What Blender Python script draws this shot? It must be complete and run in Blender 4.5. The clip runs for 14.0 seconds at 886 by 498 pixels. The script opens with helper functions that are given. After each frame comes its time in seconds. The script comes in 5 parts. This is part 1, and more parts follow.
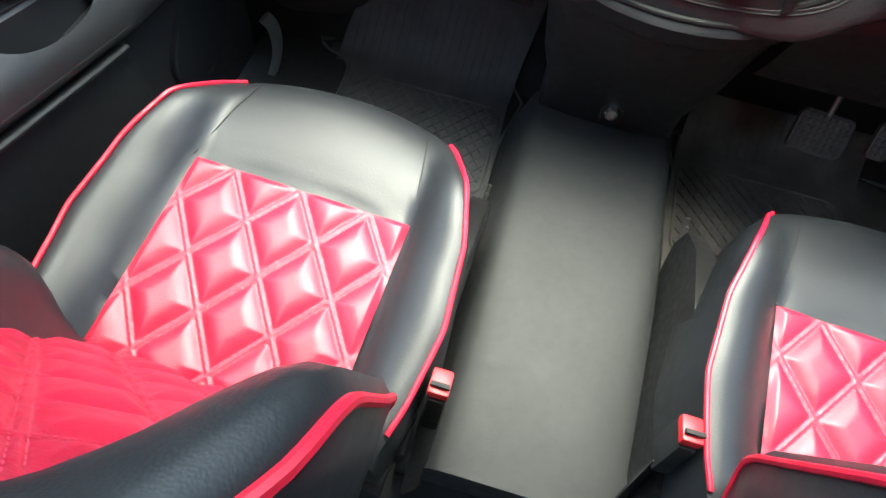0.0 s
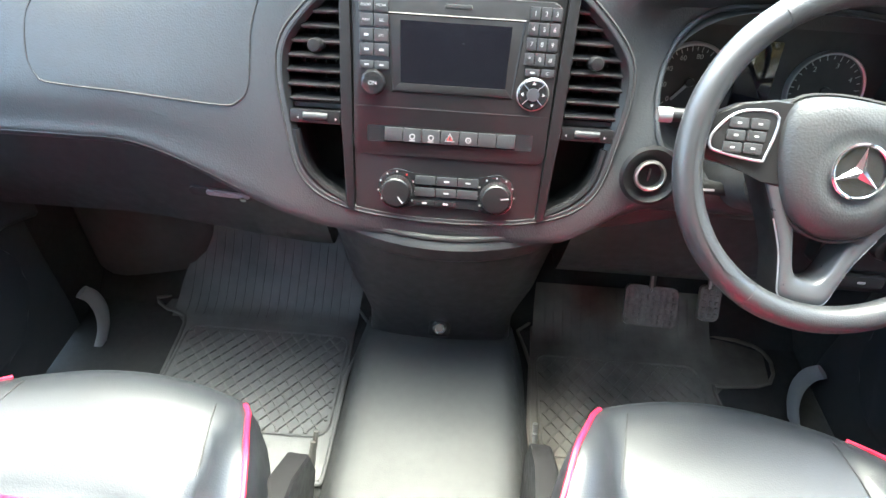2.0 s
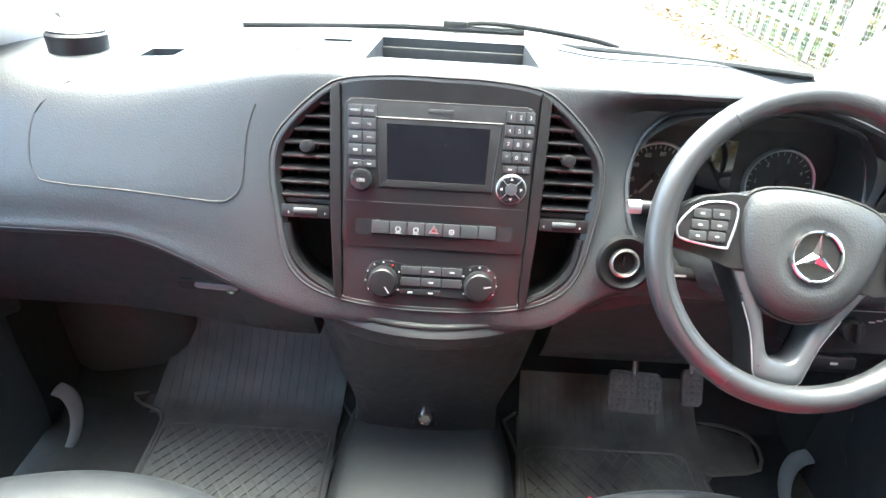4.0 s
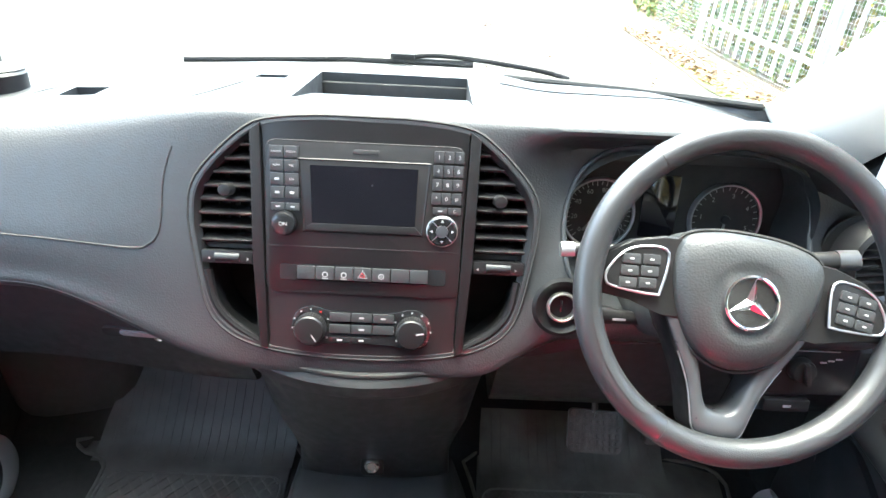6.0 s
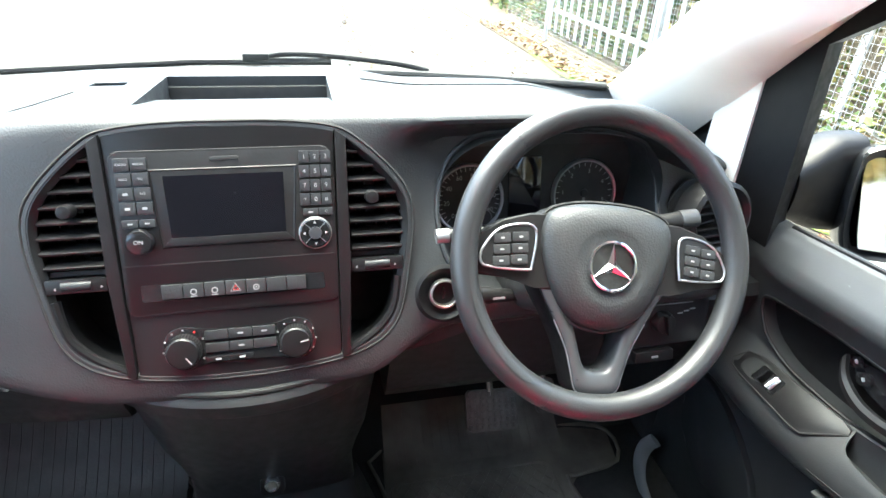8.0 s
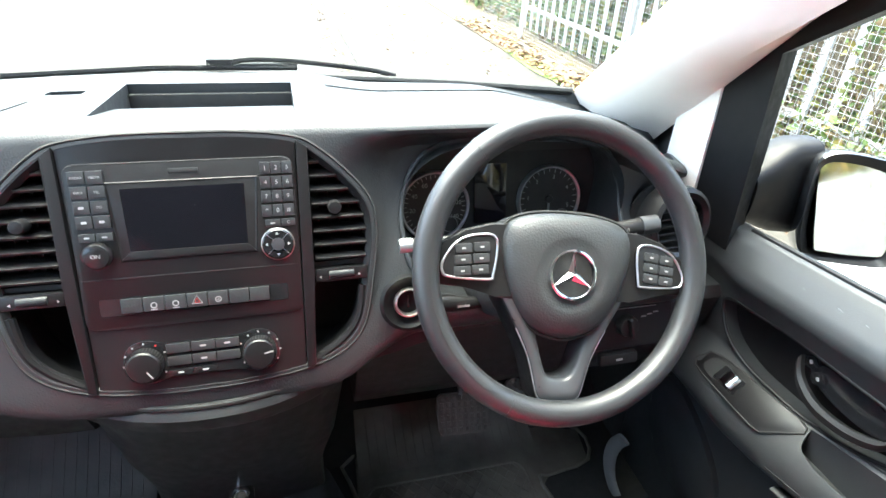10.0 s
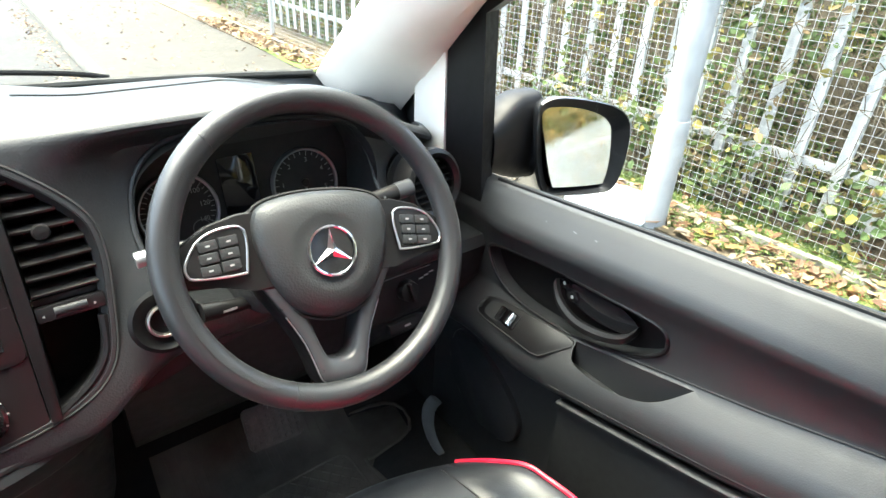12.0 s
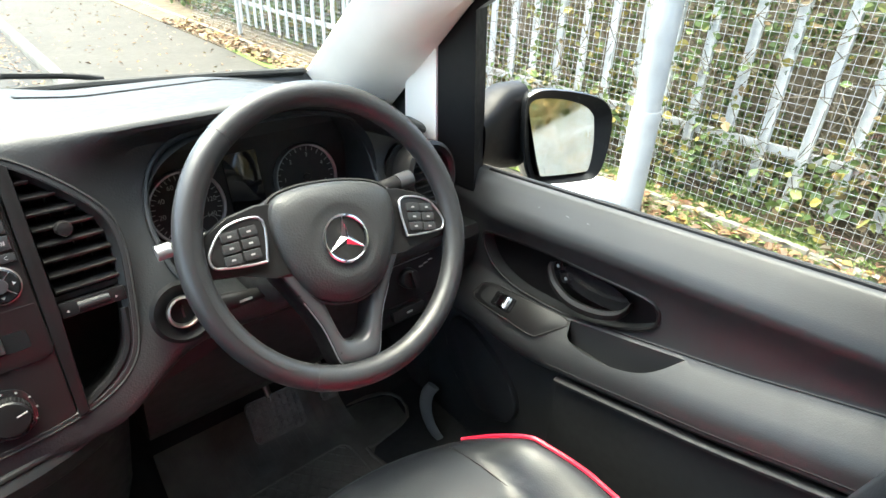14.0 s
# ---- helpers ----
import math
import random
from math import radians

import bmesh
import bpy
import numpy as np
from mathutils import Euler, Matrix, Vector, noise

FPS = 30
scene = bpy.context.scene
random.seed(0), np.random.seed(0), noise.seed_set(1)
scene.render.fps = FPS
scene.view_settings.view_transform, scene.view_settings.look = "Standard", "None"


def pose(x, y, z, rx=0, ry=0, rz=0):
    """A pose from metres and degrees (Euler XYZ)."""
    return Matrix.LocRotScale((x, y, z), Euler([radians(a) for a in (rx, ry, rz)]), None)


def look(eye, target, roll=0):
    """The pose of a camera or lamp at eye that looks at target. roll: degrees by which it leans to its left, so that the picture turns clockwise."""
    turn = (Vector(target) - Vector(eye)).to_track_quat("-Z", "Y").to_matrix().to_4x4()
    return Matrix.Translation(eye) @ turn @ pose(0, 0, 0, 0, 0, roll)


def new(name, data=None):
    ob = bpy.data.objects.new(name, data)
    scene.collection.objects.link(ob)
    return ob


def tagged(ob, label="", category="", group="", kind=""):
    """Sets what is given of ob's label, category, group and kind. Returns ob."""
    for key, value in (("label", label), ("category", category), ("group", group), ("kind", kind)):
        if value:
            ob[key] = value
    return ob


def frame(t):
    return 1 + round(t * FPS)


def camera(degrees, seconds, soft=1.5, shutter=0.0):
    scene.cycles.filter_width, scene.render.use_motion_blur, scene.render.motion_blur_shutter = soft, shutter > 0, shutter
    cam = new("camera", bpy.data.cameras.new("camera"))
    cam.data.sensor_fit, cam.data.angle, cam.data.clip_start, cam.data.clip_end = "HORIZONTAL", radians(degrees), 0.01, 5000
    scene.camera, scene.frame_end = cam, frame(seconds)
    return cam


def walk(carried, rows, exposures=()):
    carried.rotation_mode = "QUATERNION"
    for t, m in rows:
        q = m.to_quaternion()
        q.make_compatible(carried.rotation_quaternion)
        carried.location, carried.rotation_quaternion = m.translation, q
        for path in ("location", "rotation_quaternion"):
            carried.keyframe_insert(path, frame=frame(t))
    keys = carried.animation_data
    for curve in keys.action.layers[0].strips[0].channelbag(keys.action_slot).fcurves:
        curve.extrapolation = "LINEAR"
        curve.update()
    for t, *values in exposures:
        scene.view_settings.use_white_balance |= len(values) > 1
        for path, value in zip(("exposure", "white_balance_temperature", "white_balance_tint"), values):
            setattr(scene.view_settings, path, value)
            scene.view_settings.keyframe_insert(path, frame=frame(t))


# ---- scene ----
cam = camera(75.4, 14.0)
PATH = [
    (0, (-0.1787, -0.7811, 1.1395), (-0.2684, -0.0799, -0.1835), 9.57),
    (0.5, (0.0291, -0.6928, 1.1739), (-0.1241, 0.1210, -0.0768), 3.79),
    (1, (0.0470, -0.6399, 1.1487), (-0.0819, 0.2991, -0.0140), 1.44),
    (1.5, (0.0345, -0.6345, 1.1268), (-0.0483, 0.3996, 0.0434), 1.52),
    (2, (0.0167, -0.6624, 1.1426), (-0.0114, 0.4565, 0.1440), 3.26),
    (2.5, (0.0138, -0.6724, 1.1469), (-0.0064, 0.5088, 0.2226), 3.31),
    (3, (0.0119, -0.6797, 1.1534), (0.0025, 0.5414, 0.2822), 3.45),
    (5.5, (0.0135, -0.6862, 1.1594), (0.0243, 0.5995, 0.3868), 3.31),
    (6, (0.0940, -0.6341, 1.1689), (0.1209, 0.6574, 0.4065), 3.17),
    (6.5, (0.1091, -0.6289, 1.1624), (0.2845, 0.6569, 0.4101), 2.78),
    (7, (0.1110, -0.6291, 1.1639), (0.3730, 0.6415, 0.4111), 3.21),
    (7.5, (0.1043, -0.6356, 1.1618), (0.4046, 0.6268, 0.4093), 3.20),
    (10, (0.1277, -0.6354, 1.1811), (0.4988, 0.6048, 0.4234), 3.71),
    (10.5, (0.1232, -0.6375, 1.1783), (0.5274, 0.5948, 0.4245), 3.69),
    (11, (0.1494, -0.6349, 1.1608), (0.5932, 0.5862, 0.4112), 3.91),
    (11.5, (0.1844, -0.6536, 1.1557), (0.8656, 0.4562, 0.4112), 2.38),
    (12, (0.1823, -0.6561, 1.1575), (1.0002, 0.3559, 0.4114), 2.65),
    (12.5, (0.1784, -0.6598, 1.1597), (1.0543, 0.3033, 0.4147), 2.76),
    (13, (0.1688, -0.6627, 1.1630), (1.0669, 0.2803, 0.4186), 2.79),
    (13.5, (0.1553, -0.6623, 1.1645), (1.0528, 0.2787, 0.4170), 2.85),
    (14, (0.1227, -0.6627, 1.1608), (0.9909, 0.3048, 0.4122), 2.15),
]
EXPOSURES = [(t, e, 6350 if t < 11 else 6700, -6) for t, e in ((0, 3.4), (0.5, 3.6), (1, 4.35), (2, 5.0), (3, 5.15), (5.5, 4.85), (7.5, 4.4), (10, 4.25), (11, 4.15), (12, 3.85), (14, 3.65))]
walk(cam, [(t, look(eye, target, roll)) for t, eye, target, roll in PATH], EXPOSURES)

# ---- light ----
world = bpy.data.worlds.new("overcast_sky")
scene.world = world
world.use_nodes = True
wn = world.node_tree
sky = wn.nodes.new("ShaderNodeTexSky")
sky.sky_type, sky.sun_disc = "NISHITA", False
sky.sun_elevation, sky.sun_rotation = radians(73), radians(-13)
sky.air_density, sky.dust_density, sky.ozone_density = 0.7, 4.5, 0.6
wn.links.new(sky.outputs[0], wn.nodes["Background"].inputs[0])
wn.nodes["Background"].inputs[1].default_value = 0.15
sun_data = bpy.data.lights.new("sun", "SUN")
sun_data.energy, sun_data.angle, sun_data.color = 0.95, radians(60), (1.0, 0.96, 0.90)
sun = new("sun", sun_data)
sun.matrix_world = look((-0.8, 3.6, 12), (0, 0, 0))

# ---- materials ----
def material(name, base, rough=0.5, metal=0.0, grain=0.0, grain_scale=300.0, mottle=0.15, mottle_scale=9.0,
             spec=0.5, coat=0.0, cells=False, object_random=0.0, wear=0.07):
    m = bpy.data.materials.new(name)
    m.use_nodes = True
    nt = m.node_tree
    b = nt.nodes["Principled BSDF"]
    tc = nt.nodes.new("ShaderNodeTexCoord")
    big = nt.nodes.new("ShaderNodeTexNoise")
    big.inputs["Scale"].default_value, big.inputs["Detail"].default_value = mottle_scale, 6.0
    nt.links.new(tc.outputs["Object"], big.inputs["Vector"])
    ramp = nt.nodes.new("ShaderNodeMapRange")
    ramp.inputs["From Min"].default_value, ramp.inputs["From Max"].default_value = 0.25, 0.75
    ramp.inputs["To Min"].default_value, ramp.inputs["To Max"].default_value = 1 - mottle, 1 + mottle
    nt.links.new(big.outputs["Fac"], ramp.inputs["Value"])
    mul = nt.nodes.new("ShaderNodeVectorMath")
    mul.operation = "SCALE"
    mul.inputs[0].default_value = base[:3]
    nt.links.new(ramp.outputs[0], mul.inputs["Scale"])
    out = mul.outputs[0]
    if object_random:
        info = nt.nodes.new("ShaderNodeObjectInfo")
        rr = nt.nodes.new("ShaderNodeMapRange")
        rr.inputs["To Min"].default_value, rr.inputs["To Max"].default_value = 1 - object_random, 1 + object_random
        nt.links.new(info.outputs["Random"], rr.inputs["Value"])
        mul2 = nt.nodes.new("ShaderNodeVectorMath")
        mul2.operation = "SCALE"
        nt.links.new(out, mul2.inputs[0])
        nt.links.new(rr.outputs[0], mul2.inputs["Scale"])
        out = mul2.outputs[0]
    nt.links.new(out, b.inputs["Base Color"])
    rn = nt.nodes.new("ShaderNodeMapRange")
    rn.inputs["From Min"].default_value, rn.inputs["From Max"].default_value = 0.3, 0.7
    rn.inputs["To Min"].default_value, rn.inputs["To Max"].default_value = max(rough - wear, 0.02), min(rough + wear, 1)
    fine = nt.nodes.new("ShaderNodeTexNoise")
    fine.inputs["Scale"].default_value, fine.inputs["Detail"].default_value = mottle_scale * 7, 4.0
    nt.links.new(tc.outputs["Object"], fine.inputs["Vector"])
    nt.links.new(fine.outputs["Fac"], rn.inputs["Value"])
    nt.links.new(rn.outputs[0], b.inputs["Roughness"])
    b.inputs["Metallic"].default_value = metal
    b.inputs["Specular IOR Level"].default_value = spec
    b.inputs["Coat Weight"].default_value = coat
    if grain:
        if cells:
            g = nt.nodes.new("ShaderNodeTexVoronoi")
            g.feature = "SMOOTH_F1"
            h = g.outputs["Distance"]
        else:
            g = nt.nodes.new("ShaderNodeTexNoise")
            g.inputs["Detail"].default_value = 3.0
            h = g.outputs["Fac"]
        g.inputs["Scale"].default_value = grain_scale
        nt.links.new(tc.outputs["Object"], g.inputs["Vector"])
        bump = nt.nodes.new("ShaderNodeBump")
        bump.inputs["Strength"].default_value, bump.inputs["Distance"].default_value = grain, 0.0015
        nt.links.new(h, bump.inputs["Height"])
        nt.links.new(bump.outputs[0], b.inputs["Normal"])
    return m


def glass(name, tint=(1, 1, 1), reflect=0.06):
    m = bpy.data.materials.new(name)
    m.use_nodes = True
    nt = m.node_tree
    nt.nodes.remove(nt.nodes["Principled BSDF"])
    tr = nt.nodes.new("ShaderNodeBsdfTransparent")
    tr.inputs[0].default_value = (*tint, 1)
    gl = nt.nodes.new("ShaderNodeBsdfGlossy")
    gl.inputs["Roughness"].default_value = 0.02
    mix = nt.nodes.new("ShaderNodeMixShader")
    mix.inputs[0].default_value = reflect
    nt.links.new(tr.outputs[0], mix.inputs[1])
    nt.links.new(gl.outputs[0], mix.inputs[2])
    nt.links.new(mix.outputs[0], nt.nodes["Material Output"].inputs[0])
    return m


DASH = material("dash_plastic", (0.022, 0.0235, 0.025), 0.47, grain=0.22, grain_scale=430, cells=True, mottle=0.1, spec=0.42)
DOORSKIN = material("door_panel_plastic", (0.022, 0.0233, 0.0247), 0.42, grain=0.09, grain_scale=650, cells=True, mottle=0.12, wear=0.04, spec=0.45)
LOWER = material("lower_plastic", (0.015, 0.016, 0.017), 0.50, grain=0.12, grain_scale=650, cells=True, mottle=0.12, spec=0.4)
SATIN = material("satin_black_plastic", (0.009, 0.0088, 0.0094), 0.38, grain=0.06, mottle=0.08, spec=0.28)
SPOKE = material("satin_grey_spoke", (0.036, 0.038, 0.042), 0.34, grain=0.04, mottle=0.06)
GLOSS = material("gloss_black_plastic", (0.012, 0.012, 0.013), 0.16, mottle=0.1)
SCREEN = material("dark_screen_glass", (0.006, 0.006, 0.008), 0.07, mottle=0.2)
CAVITY = material("matt_black_plastic", (0.012, 0.012, 0.012), 0.75, mottle=0.2)
TUNNEL = material("grey_tunnel_plastic", (0.024, 0.025, 0.0255), 0.58, grain=0.10, grain_scale=600, cells=True, mottle=0.12, spec=0.3)
LEATHER = material("black_leather", (0.013, 0.0146, 0.0172), 0.42, grain=0.10, grain_scale=520, cells=True, mottle=0.12, spec=0.46, wear=0.03)
RED = material("red_leather", (0.46, 0.009, 0.038), 0.40, grain=0.12, grain_scale=520, cells=True, mottle=0.1)
REDPIPE = material("red_piping", (0.58, 0.01, 0.04), 0.4, mottle=0.1)
THREAD = material("pink_thread", (0.66, 0.06, 0.11), 0.6, mottle=0.1, mottle_scale=60)
BUCKLE = material("red_buckle_plastic", (0.65, 0.02, 0.03), 0.35, mottle=0.08)
RUBBER = material("rubber_mat", (0.076, 0.076, 0.076), 0.55, grain=0.3, grain_scale=200, mottle=0.30, mottle_scale=14)
DUSTY = material("dusty_rubber_mat", (0.100, 0.089, 0.074), 0.65, grain=0.3, grain_scale=200, mottle=0.55, mottle_scale=11)
# slightly lighter than the mat sheet
RIBS = material("lighter_rubber_ribs", (0.090, 0.089, 0.087), 0.5, grain=0.2, grain_scale=200, mottle=0.3, mottle_scale=20)
HUMP = material("grey_footwell_lining", (0.060, 0.060, 0.060), 0.8, grain=0.3, grain_scale=400, mottle=0.2)
PEDAL = material("worn_pedal_rubber", (0.085, 0.074, 0.060), 0.5, grain=0.3, grain_scale=250, mottle=0.4, mottle_scale=40)
CARPET = material("black_carpet", (0.018, 0.018, 0.018), 0.95, grain=0.6, grain_scale=600, mottle=0.3)
WHEELSKIN = material("wheel_rubber", (0.021, 0.022, 0.0245), 0.34, grain=0.025, grain_scale=600, mottle=0.08, wear=0.02)
GRIP = material("dimpled_wheel_grip", (0.019, 0.020, 0.022), 0.40, grain=0.22, grain_scale=850, cells=True, mottle=0.08)
CHROME = material("chrome", (0.75, 0.76, 0.78), 0.14, metal=1.0, mottle=0.05)
SATINMETAL = material("satin_metal", (0.40, 0.41, 0.43), 0.38, metal=0.9, mottle=0.08)
DULLMETAL = material("dull_metal", (0.35, 0.34, 0.32), 0.40, metal=1.0, mottle=0.2)
WHITEINK = material("white_print", (0.28, 0.28, 0.28), 0.6, mottle=0.05)
GREYINK = material("grey_print", (0.16, 0.16, 0.165), 0.6, mottle=0.05)
REDINK = material("red_print", (0.6, 0.02, 0.02), 0.5, mottle=0.05)
TRIM = material("pale_grey_trim", (0.86, 0.81, 0.73), 0.7, grain=0.15, grain_scale=700, mottle=0.05)
HEADLINER = material("headliner_cloth", (0.50, 0.49, 0.47), 0.95, grain=0.3, grain_scale=800, mottle=0.06)
SEAL = material("black_rubber_seal", (0.006, 0.006, 0.0065), 0.45, mottle=0.15, spec=0.18)
PAINT = material("black_car_paint", (0.010, 0.011, 0.013), 0.12, coat=0.8, mottle=0.1)
MIRROR = material("mirror_glass", (0.62, 0.64, 0.64), 0.02, metal=1.0, mottle=0.02)
WINGLASS = glass("window_glass", (0.93, 0.95, 0.94), 0.05)
GREYLEVER = material("grey_lever", (0.16, 0.165, 0.17), 0.45, mottle=0.1)


# ---- shapes ----
def part(name, bm, mat, parent=None, label="", sharp=35, smooth=True):
    me = bpy.data.meshes.new(name)
    bmesh.ops.recalc_face_normals(bm, faces=bm.faces)
    bm.to_mesh(me)
    bm.free()
    me.materials.append(mat)
    if smooth:
        me.shade_smooth()
        me.set_sharp_from_angle(angle=radians(sharp))
    ob = new(name, me)
    if parent:
        ob.parent = parent
    if label:
        ob["label"] = label
    return ob


def thing(name, label, category, group="", kind=""):
    return tagged(new(name), label, category, group, kind)


def add_box(bm, size, m=Matrix(), bevel=0.0, seg=2):
    vs = bmesh.ops.create_cube(bm, size=1.0, matrix=m @ Matrix.Diagonal((*size, 1)))["verts"]
    if bevel:
        es = {e for v in vs for e in v.link_edges}
        bmesh.ops.bevel(bm, geom=list(es), offset=bevel, segments=seg, affect="EDGES", profile=0.6)
    return bm


def box(size, m=Matrix(), bevel=0.0, seg=2):
    return add_box(bmesh.new(), size, m, bevel, seg)


def add_cyl(bm, r1, r2, h, m=Matrix(), seg=32, bevel=0.0):
    """A cylinder or cone along local z, from 0 to h."""
    vs = bmesh.ops.create_cone(bm, cap_ends=True, segments=seg, radius1=r1, radius2=r2, depth=h,
                               matrix=m @ Matrix.Translation((0, 0, h / 2)))["verts"]
    if bevel:
        es = {e for v in vs for e in v.link_edges if len(e.link_faces) == 2 and any(len(f.verts) > 4 for f in e.link_faces)}
        bmesh.ops.bevel(bm, geom=list(es), offset=bevel, segments=2, affect="EDGES", profile=0.6)
    return bm


def cyl(r1, r2, h, m=Matrix(), seg=32, bevel=0.0):
    return add_cyl(bmesh.new(), r1, r2, h, m, seg, bevel)


def add_lathe(bm, profile, m=Matrix(), seg=40):
    """Turns (radius, height) pairs round local z."""
    rings = []
    for r, h in profile:
        rings.append([bm.verts.new(m @ Vector((r * math.cos(a), r * math.sin(a), h)))
                      for a in (2 * math.pi * i / seg for i in range(seg))])
    for a, b in zip(rings, rings[1:]):
        for i in range(seg):
            bm.faces.new((a[i], a[(i + 1) % seg], b[(i + 1) % seg], b[i]))
    if profile[0][0] > 1e-6 and profile[0] != profile[-1]:
        bm.faces.new(rings[0][::-1])
        bm.faces.new(rings[-1])
    return bm


def lathe(profile, m=Matrix(), seg=40):
    return add_lathe(bmesh.new(), profile, m, seg)


def spline(pts, n=8, closed=False):
    """A Catmull-Rom curve through points of any dimension."""
    pts = [np.array(p, float) for p in pts]
    k = len(pts)
    out = []
    for i in range(k if closed else k - 1):
        p0 = pts[(i - 1) % k] if closed or i else pts[0]
        p1, p2 = pts[i], pts[(i + 1) % k]
        p3 = pts[(i + 2) % k] if closed or i + 2 < k else pts[-1]
        for j in range(n):
            t = j / n
            out.append(0.5 * (2 * p1 + (p2 - p0) * t + (2 * p0 - 5 * p1 + 4 * p2 - p3) * t * t + (3 * p1 - p0 - 3 * p2 + p3) * t ** 3))
    if not closed:
        out.append(pts[-1])
    return out


def add_tube(bm, pts, r, closed=False, seg=10, flat=1.0, up=None):
    pts = [Vector(p) for p in pts]
    n = len(pts)
    rings = []
    side = None
    for i, p in enumerate(pts):
        a = pts[(i - 1) % n] if closed or i else p
        b = pts[(i + 1) % n] if closed or i < n - 1 else p
        d = (b - a).normalized()
        if up is not None:
            side = d.cross(Vector(up)).normalized()
        elif side is None:
            side = d.orthogonal().normalized()
        else:
            side = (side - d * side.dot(d)).normalized()
        o = d.cross(side)
        rad = r(i / max(n - 1, 1)) if callable(r) else r
        rings.append([bm.verts.new(p + side * (rad * math.cos(t)) + o * (rad * flat * math.sin(t)))
                      for t in (2 * math.pi * j / seg for j in range(seg))])
    for i in range(n if closed else n - 1):
        a, b = rings[i], rings[(i + 1) % n]
        for j in range(seg):
            bm.faces.new((a[j], a[(j + 1) % seg], b[(j + 1) % seg], b[j]))
    if not closed:
        bm.faces.new(rings[0][::-1])
        bm.faces.new(rings[-1])
    return bm


def tube(pts, r, closed=False, seg=10, flat=1.0, up=None):
    return add_tube(bmesh.new(), pts, r, closed, seg, flat, up)


def add_prism(bm, outline, z0, z1, m=Matrix(), bevel=0.0, seg=2):
    """A solid with a flat outline (x, y), from height z0 to z1."""
    lo = [bm.verts.new(m @ Vector((p[0], p[1], z0))) for p in outline]
    hi = [bm.verts.new(m @ Vector((p[0], p[1], z1))) for p in outline]
    n = len(lo)
    bm.faces.new(lo[::-1])
    top = bm.faces.new(hi)
    for i in range(n):
        bm.faces.new((lo[i], lo[(i + 1) % n], hi[(i + 1) % n], hi[i]))
    if bevel:
        bmesh.ops.bevel(bm, geom=list(top.edges), offset=bevel, segments=seg, affect="EDGES", profile=0.6)
    return bm


def prism(outline, z0, z1, m=Matrix(), bevel=0.0, seg=2):
    return add_prism(bmesh.new(), outline, z0, z1, m, bevel, seg)


def add_loft(bm, sections, ring=False, caps=False):
    rows = [[bm.verts.new(Vector(p)) for p in s] for s in sections]
    n = len(rows[0])
    for a, b in zip(rows, rows[1:]):
        for j in range(n if ring else n - 1):
            bm.faces.new((a[j], a[(j + 1) % n], b[(j + 1) % n], b[j]))
    if caps:
        bm.faces.new(rows[0][::-1])
        bm.faces.new(rows[-1])
    return bm


def loft(sections, ring=False, caps=False):
    return add_loft(bmesh.new(), sections, ring, caps)


def rounded(w, h, r, n=5, cx=0.0, cy=0.0):
    out = []
    for sx, sy, a0 in ((1, 1, 0), (-1, 1, 90), (-1, -1, 180), (1, -1, 270)):
        for i in range(n + 1):
            a = radians(a0 + 90 * i / n)
            out.append((cx + sx * (w / 2 - r) + r * math.cos(a), cy + sy * (h / 2 - r) + r * math.sin(a)))
    return out


def smooth(a, b, x):
    t = min(max((x - a) / (b - a), 0.0), 1.0)
    return t * t * (3 - 2 * t)


def mix(a, b, t):
    return a + (b - a) * t


def curve_at(table, x):
    """Straight interpolation in a table of (x, value)."""
    if x <= table[0][0]:
        return table[0][1]
    for (a, u), (b, v) in zip(table, table[1:]):
        if x <= b:
            return mix(u, v, (x - a) / (b - a))
    return table[-1][1]


def words(body, size, m, mat, parent, name="lettering"):
    """Printed characters, as a thin mesh of Blender's own font, centred on m's origin, facing its z."""
    c = bpy.data.curves.new(name, "FONT")
    c.body, c.size, c.align_x, c.align_y, c.extrude = body, size, "CENTER", "CENTER", 0.0001
    o = bpy.data.objects.new(name, c)
    scene.collection.objects.link(o)
    me = bpy.data.meshes.new_from_object(o.evaluated_get(bpy.context.evaluated_depsgraph_get()))
    bpy.data.objects.remove(o)
    me.transform(m)
    me.materials.clear()
    me.materials.append(mat)
    t = new(name, me)
    t.parent = parent
    return t


def cut(ob, cutters):
    """Takes the cutters' solids out of ob's mesh for good."""
    for bm in cutters:
        me = bpy.data.meshes.new("cutter")
        bmesh.ops.recalc_face_normals(bm, faces=bm.faces)
        bm.to_mesh(me)
        bm.free()
        c = new("cutter", me)
        mod = ob.modifiers.new("cut", "BOOLEAN")
        mod.operation, mod.object, mod.solver = "DIFFERENCE", c, "EXACT"
        out = bpy.data.meshes.new_from_object(ob.evaluated_get(bpy.context.evaluated_depsgraph_get()))
        ob.modifiers.clear()
        ob.data = out
        bpy.data.objects.remove(c)
    ob.data.shade_smooth()
    ob.data.set_sharp_from_angle(angle=radians(35))


